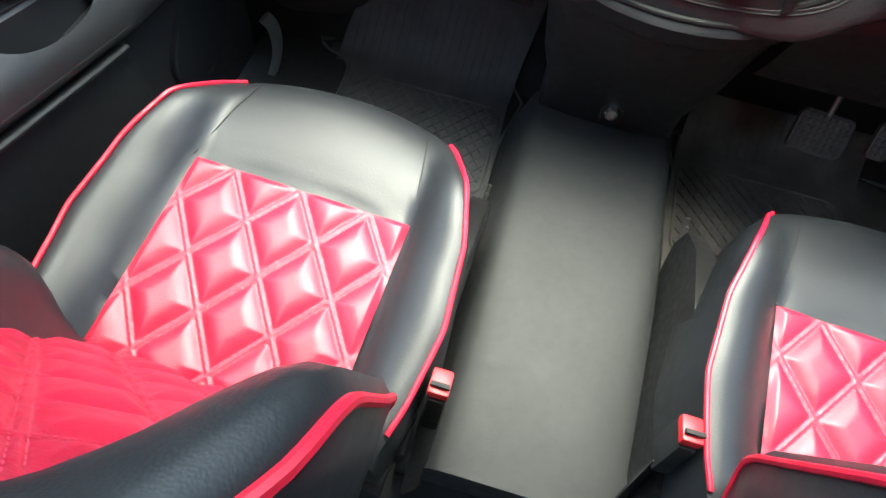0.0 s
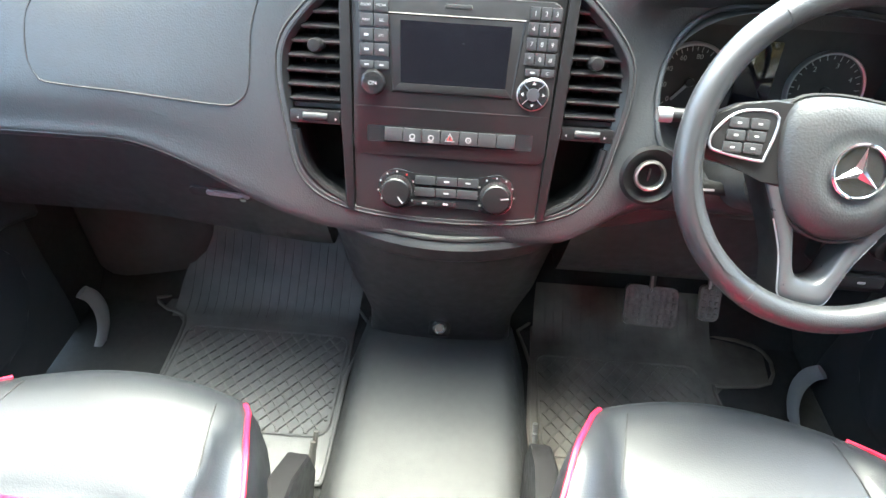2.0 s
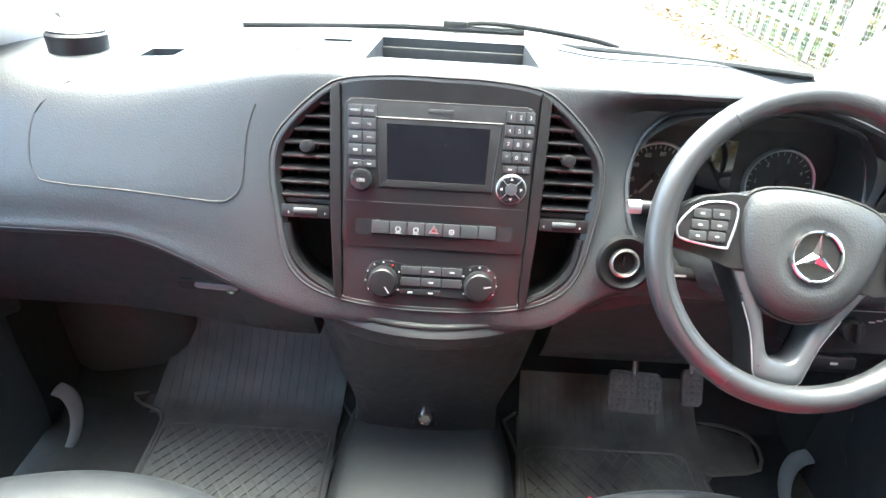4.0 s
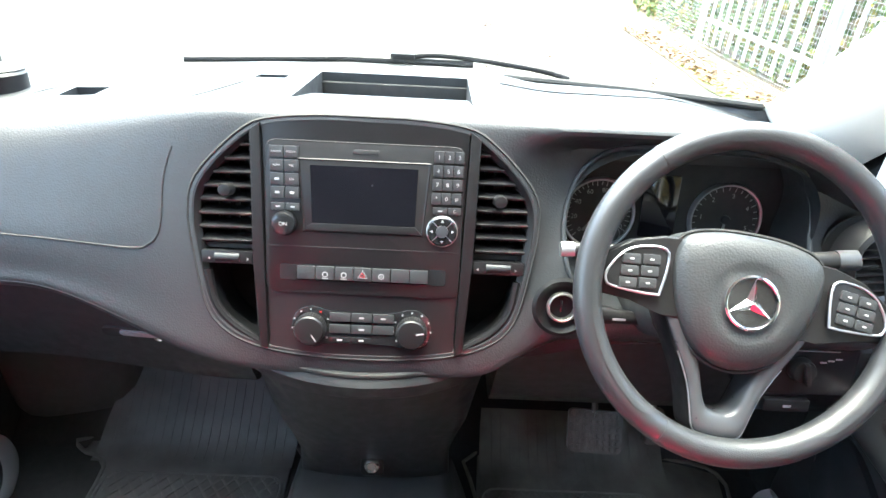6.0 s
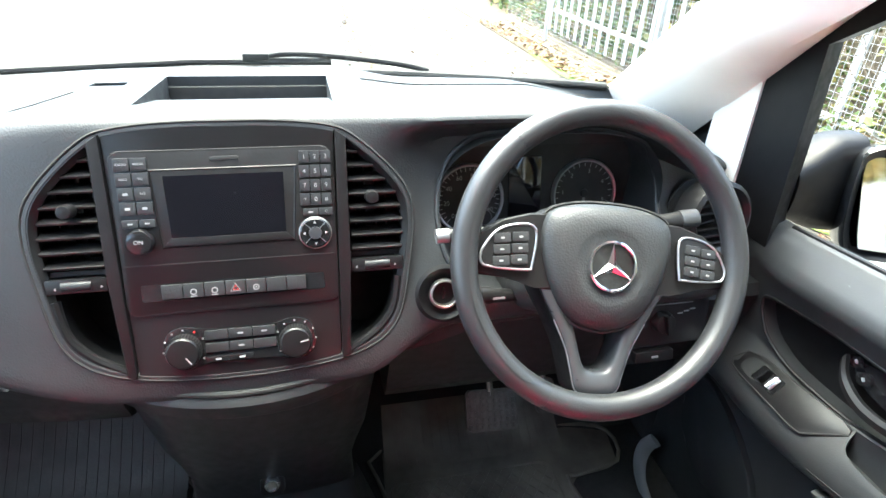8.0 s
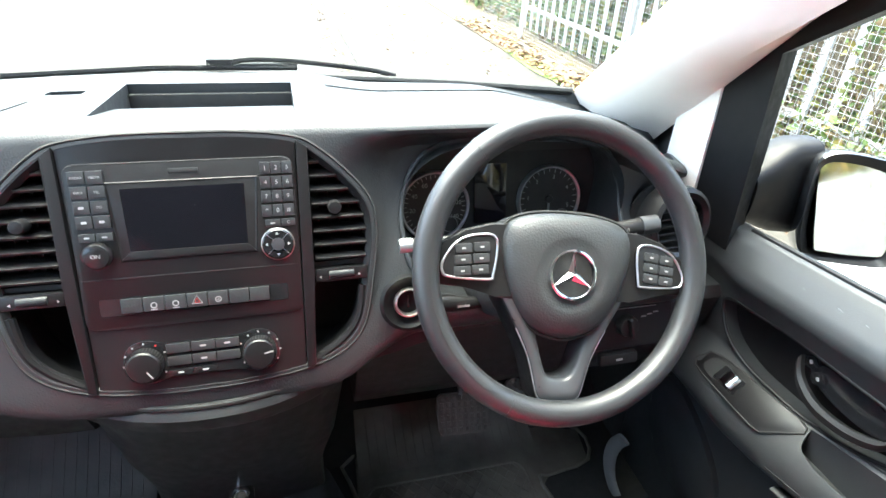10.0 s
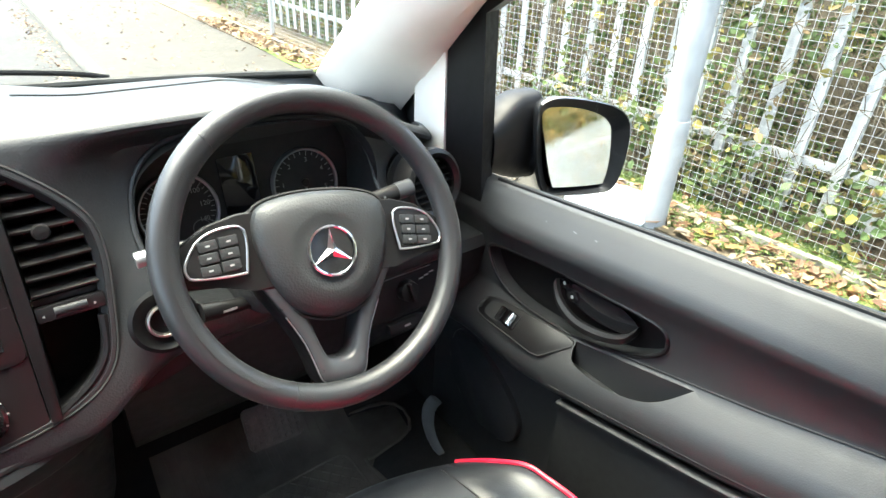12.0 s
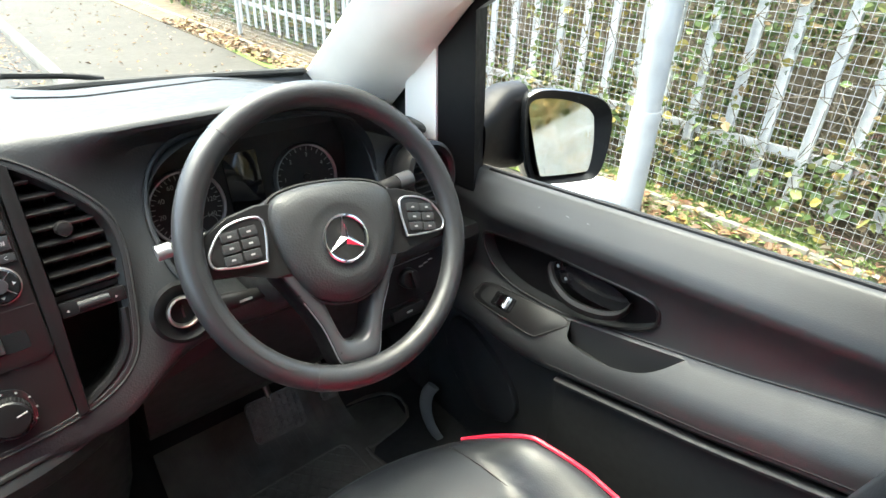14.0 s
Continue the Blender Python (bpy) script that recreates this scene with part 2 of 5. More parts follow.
# ---- the cab's shell ----
FLOOR = 0.05
floor = part("floor", box((1.9, 2.5, 0.04), pose(0, -0.60, FLOOR - 0.02)), CARPET)
tagged(floor, "black carpeted van cab floor", "floor", kind="structure")
firewall = part("wall_front", loft([[(x, 0.28, FLOOR), (x, 0.40, 0.14), (x, 0.52, 0.30), (x, 0.54, 0.60), (x, 0.60, 0.60), (x, 0.60, 0.30), (x, 0.50, FLOOR - 0.03), (x, 0.28, FLOOR - 0.03)]
                                    for x in (-0.92, 0.92)], ring=True, caps=True), CARPET)
tagged(firewall, "black carpeted footwell bulkhead sloping up", "bulkhead", kind="structure")
ceiling = part("ceiling", box((1.8, 1.50, 0.04), pose(0, -1.11, 1.545), 0.01), HEADLINER)
# unseen strip added above the windscreen to keep steep light off the tunnel
header = part("trim_8", loft([[(x, -0.365, 1.562), (x, -0.375, 1.525), (x * 0.985, -0.345, 1.475), (x * 0.985, -0.32, 1.48)] for x in np.linspace(-0.70, 0.70, 9)], ring=True, caps=True), HEADLINER)
tagged(header, "pale grey header added out of view to block steep light", "header", kind="structure")
tagged(ceiling, "pale grey cloth headliner of the van", "ceiling", kind="structure")


def about(x, y, turn):
    """A turn about the upright line through x, y."""
    return pose(x, y, 0, 0, 0, turn) @ pose(-x, -y, 0)


def tunnel():
    rows = []
    for y in np.linspace(0.16, -0.66, 15):
        w = 0.139 + 0.022 * (0.16 - y)
        pts = [(-w - 0.058, y, FLOOR), (-w - 0.045, y, 0.10), (-w - 0.016, y, 0.195), (-w - 0.004, y, 0.213), (-w + 0.012, y, 0.220)]
        pts += [(x * w, y, 0.222 + 0.004 * (1 - x * x)) for x in (-0.75, -0.4, 0, 0.4, 0.75)]
        pts += [(w - 0.012, y, 0.220), (w + 0.004, y, 0.213), (w + 0.016, y, 0.195), (w + 0.045, y, 0.10), (w + 0.058, y, FLOOR)]
        rows.append(pts)
    ob = part("tunnel_cover", loft(rows, ring=False, caps=True), TUNNEL)
    return tagged(ob, "dark grey moulded plastic tunnel cover between the seats", "floor console", kind="structure")


tunnel()


# ---- dashboard ----
RAKE = 19.5
STACK = pose(0, 0, 0.66, 90 - RAKE, 0, 0)      # local x right, y up the raked face, z towards the seats
PROF_C = [(.52, .885), (.40, .902), (.28, .915), (.18, .932), (.125, .940), (.102, .932), (.090, .912), (.067, .85), (.035, .76), (.0, .66), (-.018, .612), (-.014, .596), (.02, .588), (.12, .585)]
PROF_P = [(.50, .875), (.40, .890), (.30, .900), (.23, .905), (.172, .901), (.132, .886), (.104, .858), (.076, .808), (.051, .755), (.041, .710), (.035, .693), (.040, .679), (.07, .670), (.14, .665)]
PROF_D = [(.48, .872), (.40, .884), (.28, .902), (.18, .922), (.120, .939), (.090, .938), (.084, .925), (.118, .896), (.092, .83), (.04, .762), (.008, .70), (.0, .665), (.03, .635), (.12, .60)]


def foot_y(x):
    """How far ahead the windscreen's foot lies."""
    return 0.575 - 0.19 * x * x


def dash_profile(x):
    wp, wd = smooth(-0.16, -0.50, x), smooth(0.16, 0.30, x)
    end = smooth(0.70, 0.87, x) if x > 0 else smooth(0.76, 0.88, -x)
    drop = 0.15 * (max(x - 0.50, 0) / 0.37) ** 1.2 + 0.05 * smooth(0.60, 0.85, -x)
    out = []
    for i, (c, p, d) in enumerate(zip(PROF_C, PROF_P, PROF_D)):
        y = c[0] + (p[0] - c[0]) * wp + (d[0] - c[0]) * wd
        z = c[1] + (p[1] - c[1]) * wp + (d[1] - c[1]) * wd
        if i < 3:
            y = mix(foot_y(x) - 0.005, y, i / 3)
        if i >= 10:
            z -= 0.012 * max(1 - (x / 0.21) ** 2, 0)
        if 1 <= i <= 9:
            z -= drop * (0.6 if i < 3 or i > 8 else 1.0)
        if i >= 4:
            y += 0.17 * end ** 1.6
        out.append([y, z])
    for i in (3, 2, 1):
        out[i][0] = min(max(out[i][0], out[i + 1][0] + 0.035), out[0][0] - 0.012 * i)
    return [tuple(p) for p in out]


def dash_y(x, z):
    """How far ahead the dashboard's face lies at x and height z."""
    pr = dash_profile(x)[5:11]
    for (y0, z0), (y1, z1) in zip(pr, pr[1:]):
        if z1 <= z <= z0:
            return mix(y0, y1, (z0 - z) / (z0 - z1))
    return pr[0][0] if z > pr[0][1] else pr[-1][0]


OUTLINE_HALF = [(0, .284), (.07, .283), (.130, .276), (.160, .262), (.200, .226), (.226, .190), (.232, .150), (.226, .10), (.212, .03), (.190, -.004), (.155, -.024), (.11, -.035), (.05, -.041), (0, -.042)]
OUTLINE = [tuple(p) for p in spline(OUTLINE_HALF + [(-u, v) for u, v in OUTLINE_HALF[-2:0:-1]], 4, closed=True)]


def out_u(v):
    pts = sorted((p[1], p[0]) for p in OUTLINE_HALF[3:-1])
    return curve_at(pts, v)


CLUSTER = [(0.275, 0.784), (0.277, 0.82), (0.293, 0.863), (0.324, 0.890), (0.37, 0.904), (0.46, 0.907), (0.54, 0.902), (0.588, 0.888), (0.617, 0.862), (0.634, 0.825), (0.636, 0.775), (0.62, 0.725), (0.56, 0.692), (0.45, 0.682), (0.34, 0.70), (0.288, 0.74)]
CLUSTER = [tuple(p) for p in spline(CLUSTER, 4, closed=True)]
UPRIGHT = pose(0, 0, 0, 90, 0, 0)              # local x right, y up, z towards the seats

dashboard = thing("dashboard", "dark grey grained plastic van dashboard with centre stack", "dashboard")
xs = np.linspace(-0.87, 0.87, 88)
rows = []
for x in xs:
    pr = [tuple(p) for p in spline(dash_profile(x), 3)]
    rows.append([(x, y, z) for y, z in pr] + [(x, 0.30, 0.56), (x, 0.56, 0.58)])
pad = part("pad", loft(rows, ring=True, caps=True), DASH, dashboard)
VENT_L, VENT_R = (-0.70, 0.10, 0.785), (0.722, 0.052, 0.772)
IGN = (0.272, -0.01, 0.717)
cut(pad, [prism(OUTLINE, -0.11, 0.2, STACK),
          prism(CLUSTER, -0.19, 0.3, UPRIGHT),
          cyl(0.062, 0.062, 0.2, pose(*VENT_L, 78, 0, -12) @ pose(0, 0, -0.07), 40),
          cyl(0.058, 0.058, 0.2, pose(*VENT_R, 78, 0, 8) @ pose(0, 0, -0.07), 40),
          cyl(0.031, 0.034, 0.14, pose(*IGN, 70, 0, 0) @ pose(0, 0, -0.05), 32),
          loft([[(x, .165, .96), (x, .165, .9325), (x, .30, .902), (x, .400, .862), (x, .400, .96)] for x in (-.116, .142)], ring=True, caps=True),
          box((0.055, 0.05, 0.06), pose(-0.445, 0.235, 0.90), 0.004),
          box((0.05, 0.03, 0.05), pose(-0.185, 0.33, 0.915), 0.004)])
# solid black block paints the shade inside the slot behind the tray
part("tray_mouth", box((0.262, 0.03, 0.05), pose(0.013, 0.408, 0.872), 0.003), CAVITY, dashboard, "black block for the shade in the dashboard tray's opening")
part("stack_rim", tube([STACK @ Vector((u, v, -0.004)) for u, v in OUTLINE], 0.0055, closed=True, seg=8), DASH, dashboard, "dark grained rim round the centre stack")
part("stack_groove", tube([STACK @ Vector((u * 1.022, 0.11 + (v - 0.11) * 1.028, -0.0005)) for u, v in OUTLINE], 0.0022, closed=True, seg=6), CAVITY, dashboard, "dark groove round the centre stack")
part("vent_bezel", loft([[STACK @ Vector((u * k, 0.11 + (v - 0.11) * k, h)) for u, v in OUTLINE] for k, h in ((1.0, 0.000), (0.985, 0.001), (0.955, -0.006), (0.950, -0.030))], ring=True), SATIN, dashboard, "satin black chamfered vent surround")
part("stack_well", add_prism(bmesh.new(), [(u * 0.995, v) for u, v in OUTLINE], -0.112, -0.10, STACK), CAVITY, dashboard)

# centre panel
PANEL = [(-.137, .276), (-.07, .283), (.07, .283), (.137, .276), (.129, -.034), (.06, -.040), (-.06, -.040), (-.129, -.034)]
panel = part("centre_panel", prism(PANEL, -0.10, 0.001, STACK, 0.002), SATIN, dashboard, "satin black centre panel")
for s in (-1, 1):
    pil = [(s * .138, .276), (s * .152, .266), (s * .149, .10), (s * .142, -.030), (s * .130, -.034)]
    part("panel_pillar", prism(pil if s > 0 else pil[::-1], -0.10, 0.006, STACK, 0.003), SATIN, dashboard)


def vent(s):
    plate = part("vent_plate", box((0.070, 0.018, 0.012), STACK @ pose(s * 0.185, 0.094, -0.004), 0.002), SATIN, dashboard, "satin vent plate with thumbwheel")
    part("thumbwheel", cyl(0.0065, 0.0065, 0.034, STACK @ pose(s * 0.185 - 0.017, 0.094, -0.001, 0, 90, 0), 20, 0.001), LOWER, plate)
    for k in (-1, 1):
        part("arrow", prism([(0, 0.002), (k * 0.0028, 0), (0, -0.002)][::k], 0.002, 0.0026, STACK @ pose(s * 0.183 + k * 0.025, 0.092, 0)), WHITEINK, plate, smooth=False)
    for i in range(8):
        v = 0.120 + i * 0.0185
        a, b = 0.152, out_u(v) - 0.008
        if b - a < 0.012:
            continue
        part("slat", box((b - a, 0.0035, 0.022), STACK @ pose(s * (a + b) / 2, v, -0.012, 24), 0.001), SATIN, dashboard, "satin black air vent slat")
    for i in range(4):
        u = 0.163 + i * 0.014
        top = 0.255 - max(u - 0.16, 0) * 1.1
        part("vane", box((0.002, top - 0.105, 0.02), STACK @ pose(s * u, (top + 0.105) / 2, -0.04)), CAVITY, dashboard)
    knob = part("vent_knob", lathe([(0.0001, 0.0), (0.006, 0.0), (0.009, 0.004), (0.009, 0.020), (0.0075, 0.023), (0.0001, 0.024)], STACK @ pose(s * 0.181, 0.187, -0.004), 20), SATIN, dashboard, "ribbed vent knob")
    part("vent_divider", box((0.078, 0.006, 0.09), STACK @ pose(s * 0.186, 0.108, -0.055)), CAVITY, dashboard)
    # open storage bin below the vent
    part("bin_lip", tube([STACK @ Vector((s * u, v, -0.004)) for u, v in spline([(.213, .075), (.205, .03), (.182, .000), (.15, -.021), (.138, -.027)], 6)], 0.006, seg=8), SATIN, dashboard)


vent(-1)
vent(1)

# lower column under the stack
rows = []
for z, hw, yf, yb in ((.614, .206, -.010, .085), (.606, .208, -.027, .085), (.596, .208, -.034, .085), (.574, .203, -.031, .09), (.560, .197, -.018, .095), (.548, .192, .004, .097), (.47, .180, .028, .10), (.39, .168, .048, .105), (.33, .150, .068, .11), (.284, .141, .0775, .118), (.24, .143, .087, .122), (.205, .146, .094, .126)):
    arc = [(hw * math.sin(a), yb - (yb - yf) * (math.cos(a) ** 0.8 if math.cos(a) > 0 else 0), z) for a in np.linspace(-math.pi / 2, math.pi / 2, 25)]
    sag = 0.018 * smooth(0.45, 0.56, z)
    arc = [(x, y, q - sag * max(1 - (x / 0.21) ** 2, 0)) for x, y, q in arc]
    rows.append([(-hw, 0.34, z)] + arc + [(hw, 0.34, z)])
part("lower_column", loft(rows, caps=True), LOWER, dashboard, "dark grey plastic lower column")

head = []
for a in np.linspace(-1.35, 1.35, 40):
    x = 0.207 * math.sin(a)
    head.append((x, 0.085 - 0.107 * math.cos(a) ** 0.8 - 0.0015, 0.611 - 0.018 * max(1 - (x / 0.21) ** 2, 0)))
part("groove", tube(head, 0.0045, seg=8), CAVITY, dashboard, "dark groove under the centre stack")

# glovebox
CREASE = [(-.86, .680), (-.50, .679), (-.40, .662), (-.33, .640), (-.29, .625), (-.25, .612), (-.225, .604), (-.205, .596)]
rows = []
for x in np.linspace(-0.85, -0.205, 30):
    t = curve_at(CREASE, x)
    b = mix(.470, .428, smooth(-0.6, -0.21, x))
    sec = [(.30, t), (.07, t), (.062, t - .006), (.066, t - .02)]
    for k in (0.25, 0.5, 0.75):
        sec.append((mix(.066, .115, k ** 1.2), mix(t - .02, b + .02, k)))
    sec += [(.118, b + .012), (.135, b), (.30, b - .01)]
    rows.append([(x, y, z) for y, z in sec])
glove = part("glovebox_lid", loft(rows, ring=True, caps=True), LOWER, dashboard, "dark plastic glovebox lid")
hm = pose(-0.372, 0.081, 0.566, 90 + 16, 3, 0)
part("handle_recess", prism(rounded(0.105, 0.022, 0.010), -0.004, 0.0015, hm), CAVITY, glove)
part("handle_bar", prism(rounded(0.07, 0.012, 0.004), 0.0, 0.005, hm @ pose(0.012, 0.003, 0), 0.002), GREYLEVER, glove, "satin metal release bar")
part("lock_barrel", cyl(0.006, 0.006, 0.007, hm @ pose(0.036, -0.003, 0), 20, 0.001), CHROME, glove)

# knee panel on the driver's side
rows = []
for x in np.linspace(0.205, 0.85, 20):
    t = mix(0.60, 0.64, smooth(0.2, 0.4, x))
    rows.append([(x, 0.30, t), (x, 0.05, t), (x, 0.04, t - 0.02), (x, 0.065, 0.52), (x, 0.09, 0.46), (x, 0.11, 0.425), (x, 0.13, 0.415), (x, 0.30, 0.41)])
part("knee_panel", loft(rows, ring=True, caps=True), LOWER, dashboard, "dark plastic knee panel under the wheel")

# ---- steering wheel, turned a little clockwise ----
WRAKE = 30.3
WHEEL = pose(0.4527, -0.0952, 0.8077, 90 - WRAKE, 0, -0.5) @ pose(0, 0, 0, 0, 0, -8.0)   # local x right, y up, z towards the driver
WN = tuple(WHEEL.to_3x3() @ Vector((0, 0, 1)))
wheel = thing("steering_wheel", "black dimpled rubber steering wheel with silver trimmed switches", "steering wheel")
RIM, RR = 0.1815, 0.0158


def rim_arc(a0, a1, r, n):
    return tube([WHEEL @ Vector((RIM * math.cos(radians(a)), RIM * math.sin(radians(a)), 0)) for a in np.linspace(a0, a1, n)], r, seg=22, up=WN)


part("rim", rim_arc(-62, 47, RR, 40), WHEELSKIN, wheel)
part("rim", rim_arc(133, 248, RR, 40), WHEELSKIN, wheel)
part("grip", rim_arc(46.5, 133.5, RR + 0.0006, 40), GRIP, wheel, "dimpled rubber grip")
part("grip", rim_arc(247.5, 298.5, RR + 0.0006, 24), GRIP, wheel, "dimpled rubber grip")
for a0, a1 in ((133, 248), (-62, 47)):
    # dimpled band on the rim's inner side
    sec = []
    for a in np.linspace(a0, a1, 50):
        c, sn = math.cos(radians(a)), math.sin(radians(a))
        k = smooth(a0, a0 + 14, a) * smooth(a1, a1 - 14, a)
        row = []
        for b in np.linspace(95, 265, 12):
            bb = radians(180 + (b - 180) * (0.25 + 0.75 * k))
            rr = RR + 0.0007
            row.append(WHEEL @ Vector(((RIM + rr * math.cos(bb)) * c, (RIM + rr * math.cos(bb)) * sn, rr * math.sin(bb))))
        sec.append(row)
    part("inner_grip", loft(sec), GRIP, wheel, "dimpled rubber thumb grip")
HUB = [tuple(p) for p in spline([(0, .069), (.045, .066), (.078, .055), (.088, .032), (.084, -.005), (.066, -.050), (.04, -.078), (0, -.089), (-.04, -.078), (-.066, -.050), (-.084, -.005), (-.088, .032), (-.078, .055), (-.045, .066)], 4, closed=True)]
sec = []
for k, h in ((1.0, -0.05), (1.0, -0.014), (0.985, -0.004), (0.95, 0.004), (0.85, 0.010), (0.72, 0.0135)):
    sec.append([WHEEL @ Vector((u * k, v * k - 0.006 * (1 - k), h)) for u, v in HUB])
for r, h in ((0.049, 0.0155), (0.044, 0.0152), (0.036, 0.0132), (0.015, 0.0132)):
    sec.append([WHEEL @ Vector((r * u / math.hypot(u, v), r * v / math.hypot(u, v) - 0.008, h)) for u, v in HUB])
part("hub_cover", loft(sec, ring=True, caps=True), DASH, wheel, "dark grained airbag cover")
part("hub_gap", tube([WHEEL @ Vector((u * 1.012, v * 1.012, -0.006)) for u, v in HUB], 0.0022, closed=True, seg=6), CAVITY, wheel)
EMB = WHEEL @ pose(0, -0.008, 0.0138)
badge = part("badge", lathe([(0.0001, 0.0), (0.027, 0.0), (0.0275, 0.0012), (0.0001, 0.0016)], EMB, 40), GLOSS, wheel, "round chrome and black badge")
part("badge_ring", lathe([(0.0275, 0.0), (0.0275, 0.004), (0.029, 0.0048), (0.0312, 0.004), (0.0318, 0.0), (0.0275, 0.0)], EMB, 48), CHROME, badge)
for a, mt in ((90, CHROME), (210, CHROME), (330, CHROME)):
    m = EMB @ pose(0, 0, 0.0016, 0, 0, a)
    bm = bmesh.new()
    for sg in (1, -1):
        v = [bm.verts.new(m @ Vector(p)) for p in ((0, 0, 0.0045), (0.0275, 0, 0.0008), (0.0035, sg * 0.006, 0))]
        bm.faces.new(v if sg > 0 else v[::-1])
    part("badge_ray", bm, mt, badge, smooth=False)
words("AIRBAG", 0.0095, WHEEL @ pose(0.002, -0.056, 0.0128, -9), GREYINK, wheel)
for sg in (-1, 1):
    part("horn_mark", prism([(-.004, -.002), (.001, -.002), (.004, -.0035), (.004, .0035), (.001, .002), (-.004, .002)], 0, 0.0004, WHEEL @ pose(sg * 0.052, 0.016, 0.0125, -4, sg * 6, 0)), GREYINK, wheel, smooth=False)
# spokes
for sg in (-1, 1):
    sp = [(.060, .052), (.10, .050), (.135, .040), (.168, .018), (.176, -.012), (.168, -.028), (.13, -.030), (.09, -.035), (.06, -.045)]
    o = [(sg * u, v) for u, v in sp]
    part("spoke", prism(o if sg < 0 else o[::-1], -0.024, -0.003, WHEEL, 0.005, 3), SATIN, wheel)
    sw = [tuple(p) for p in spline([(.096, .030), (.120, .034), (.145, .024), (.161, .001), (.161, -.013), (.150, -.018), (.105, -.019), (.098, -.012)], 4, closed=True)]
    o = [(sg * u, v) for u, v in sw]
    pod = part("switch_pod", prism(o if sg < 0 else o[::-1], -0.004, 0.0035, WHEEL, 0.0012), SATIN, wheel, "satin switch pod with silver surround")
    part("silver_surround", tube([WHEEL @ Vector((u, v, 0.0034)) for u, v in o], 0.0016, closed=True, seg=8), SATINMETAL, pod, "satin silver surround")
    for c in range(2):
        for r in range(3):
            cx0 = sg * (0.1145 + 0.0225 * c)
            cy0 = 0.0195 - 0.0135 * r - (0.003 * c if c else 0)
            part("button", prism(rounded(0.0205, 0.0118, 0.002, 3), 0.003, 0.0058, WHEEL @ pose(cx0, cy0, 0, 0, 0, -sg * 6), 0.0012), DASH, pod)
            part("symbol", prism(rounded(0.005, 0.0022, 0.0008, 2), 0, 0.0003, WHEEL @ pose(cx0, cy0, 0.0058, 0, 0, -sg * 6)), WHITEINK, pod, smooth=False)
half = [(.088, -.034), (.072, -.060), (.057, -.086), (.044, -.112), (.036, -.138), (.031, -.157), (.026, -.165), (.016, -.169), (.0, -.170)]
inner = [(.052, -.040), (.042, -.062), (.033, -.086), (.027, -.106), (.022, -.122), (.018, -.131), (.013, -.136), (.007, -.1385), (.0, -.139)]
half = spline(half, 3)
inner = spline(inner, 3)
ways = [(o, i) for o, i in zip(half, inner)]
ways += [((-o[0], o[1]), (-i[0], i[1])) for o, i in ways[-2::-1]]
face, wall = [], []
for o, i in ways:
    at = lambda k, h: WHEEL @ Vector((mix(o[0], i[0], k), mix(o[1], i[1], k), h))
    face.append([at(0.04, -.012), at(0.05, -.0065), at(0.12, -.0040), at(0.45, -.0034), at(0.85, -.0060), at(0.97, -.0095), at(1.0, -.016), at(1.0, -.045)])
    wall.append([at(0.03, -.0085), at(0.0, -.0100), at(-0.05, -.016), at(-0.10, -.030), at(-0.04, -.052), at(0.9, -.050)])
part("lower_spoke_face", loft(face), SPOKE, wheel, "satin grey U shaped lower spoke", sharp=70)
part("lower_spoke", loft(wall), SATIN, wheel, "black side of the lower spoke", sharp=70)
part("lower_spoke_edge", tube([WHEEL @ Vector((mix(o[0], i[0], .035), mix(o[1], i[1], .035), -0.0075)) for o, i in ways[5:-5]], 0.0012, seg=6), SATINMETAL, wheel, "thin silver edge line")
part("boss", lathe([(.0001, -.03), (.075, -.03), (.07, -.06), (.045, -.09), (.04, -.15), (.0001, -.15)], WHEEL @ pose(0, -0.01, 0), 32), CAVITY, wheel)

# steering column and stalks
column = thing("steering_column", "black plastic steering column shroud with stalks", "steering column")
part("shroud", loft([[WHEEL @ Vector((u * k, v * k - 0.015, h)) for u, v in rounded(0.15, 0.12, 0.04, 6)] for k, h in ((0.85, -0.068), (1.0, -0.075), (1.05, -0.12), (1.1, -0.20))], ring=True, caps=True), CAVITY, column)


def stalk(a, b, r, tip, mat):
    st = part("stalk", tube([a, tuple(mix(p, q, 0.5) for p, q in zip(a, b)), b], lambda t: r * (0.75 + 0.35 * t), seg=12, flat=0.7), SATIN, column)
    d = (Vector(b) - Vector(a)).normalized()
    part("stalk_tip", tube([Vector(b) - d * tip, Vector(b) + d * 0.004], r * 1.12, seg=12, flat=0.75), mat, st)
    return st


gs = stalk((0.52, 0.010, 0.790), (0.650, 0.014, 0.797), 0.0125, 0.024, SPOKE)
words("R", 0.007, pose(0.598, 0.000, 0.798, 70, 0, 0), WHITEINK, gs)
words("N", 0.005, pose(0.597, -0.002, 0.790, 70, 0, 0), WHITEINK, gs)
words("P", 0.006, pose(0.610, -0.002, 0.791, 70, 0, 0), WHITEINK, gs)
stalk((0.34, 0.0, 0.806), (0.262, 0.0, 0.803), 0.009, 0.013, SATINMETAL)
ls = stalk((0.385, -0.005, 0.70), (0.318, -0.012, 0.712), 0.011, 0.02, SATIN)
part("symbol_row", prism(rounded(0.03, 0.003, 0.001, 2), 0, 0.0006, pose(0.342, -0.0185, 0.708, 70, 0, 0)), WHITEINK, ls, smooth=False)

# ---- seats ----
QUILT_S = 0.168
QUILT_W, QUILT_H = 0.105, 0.142


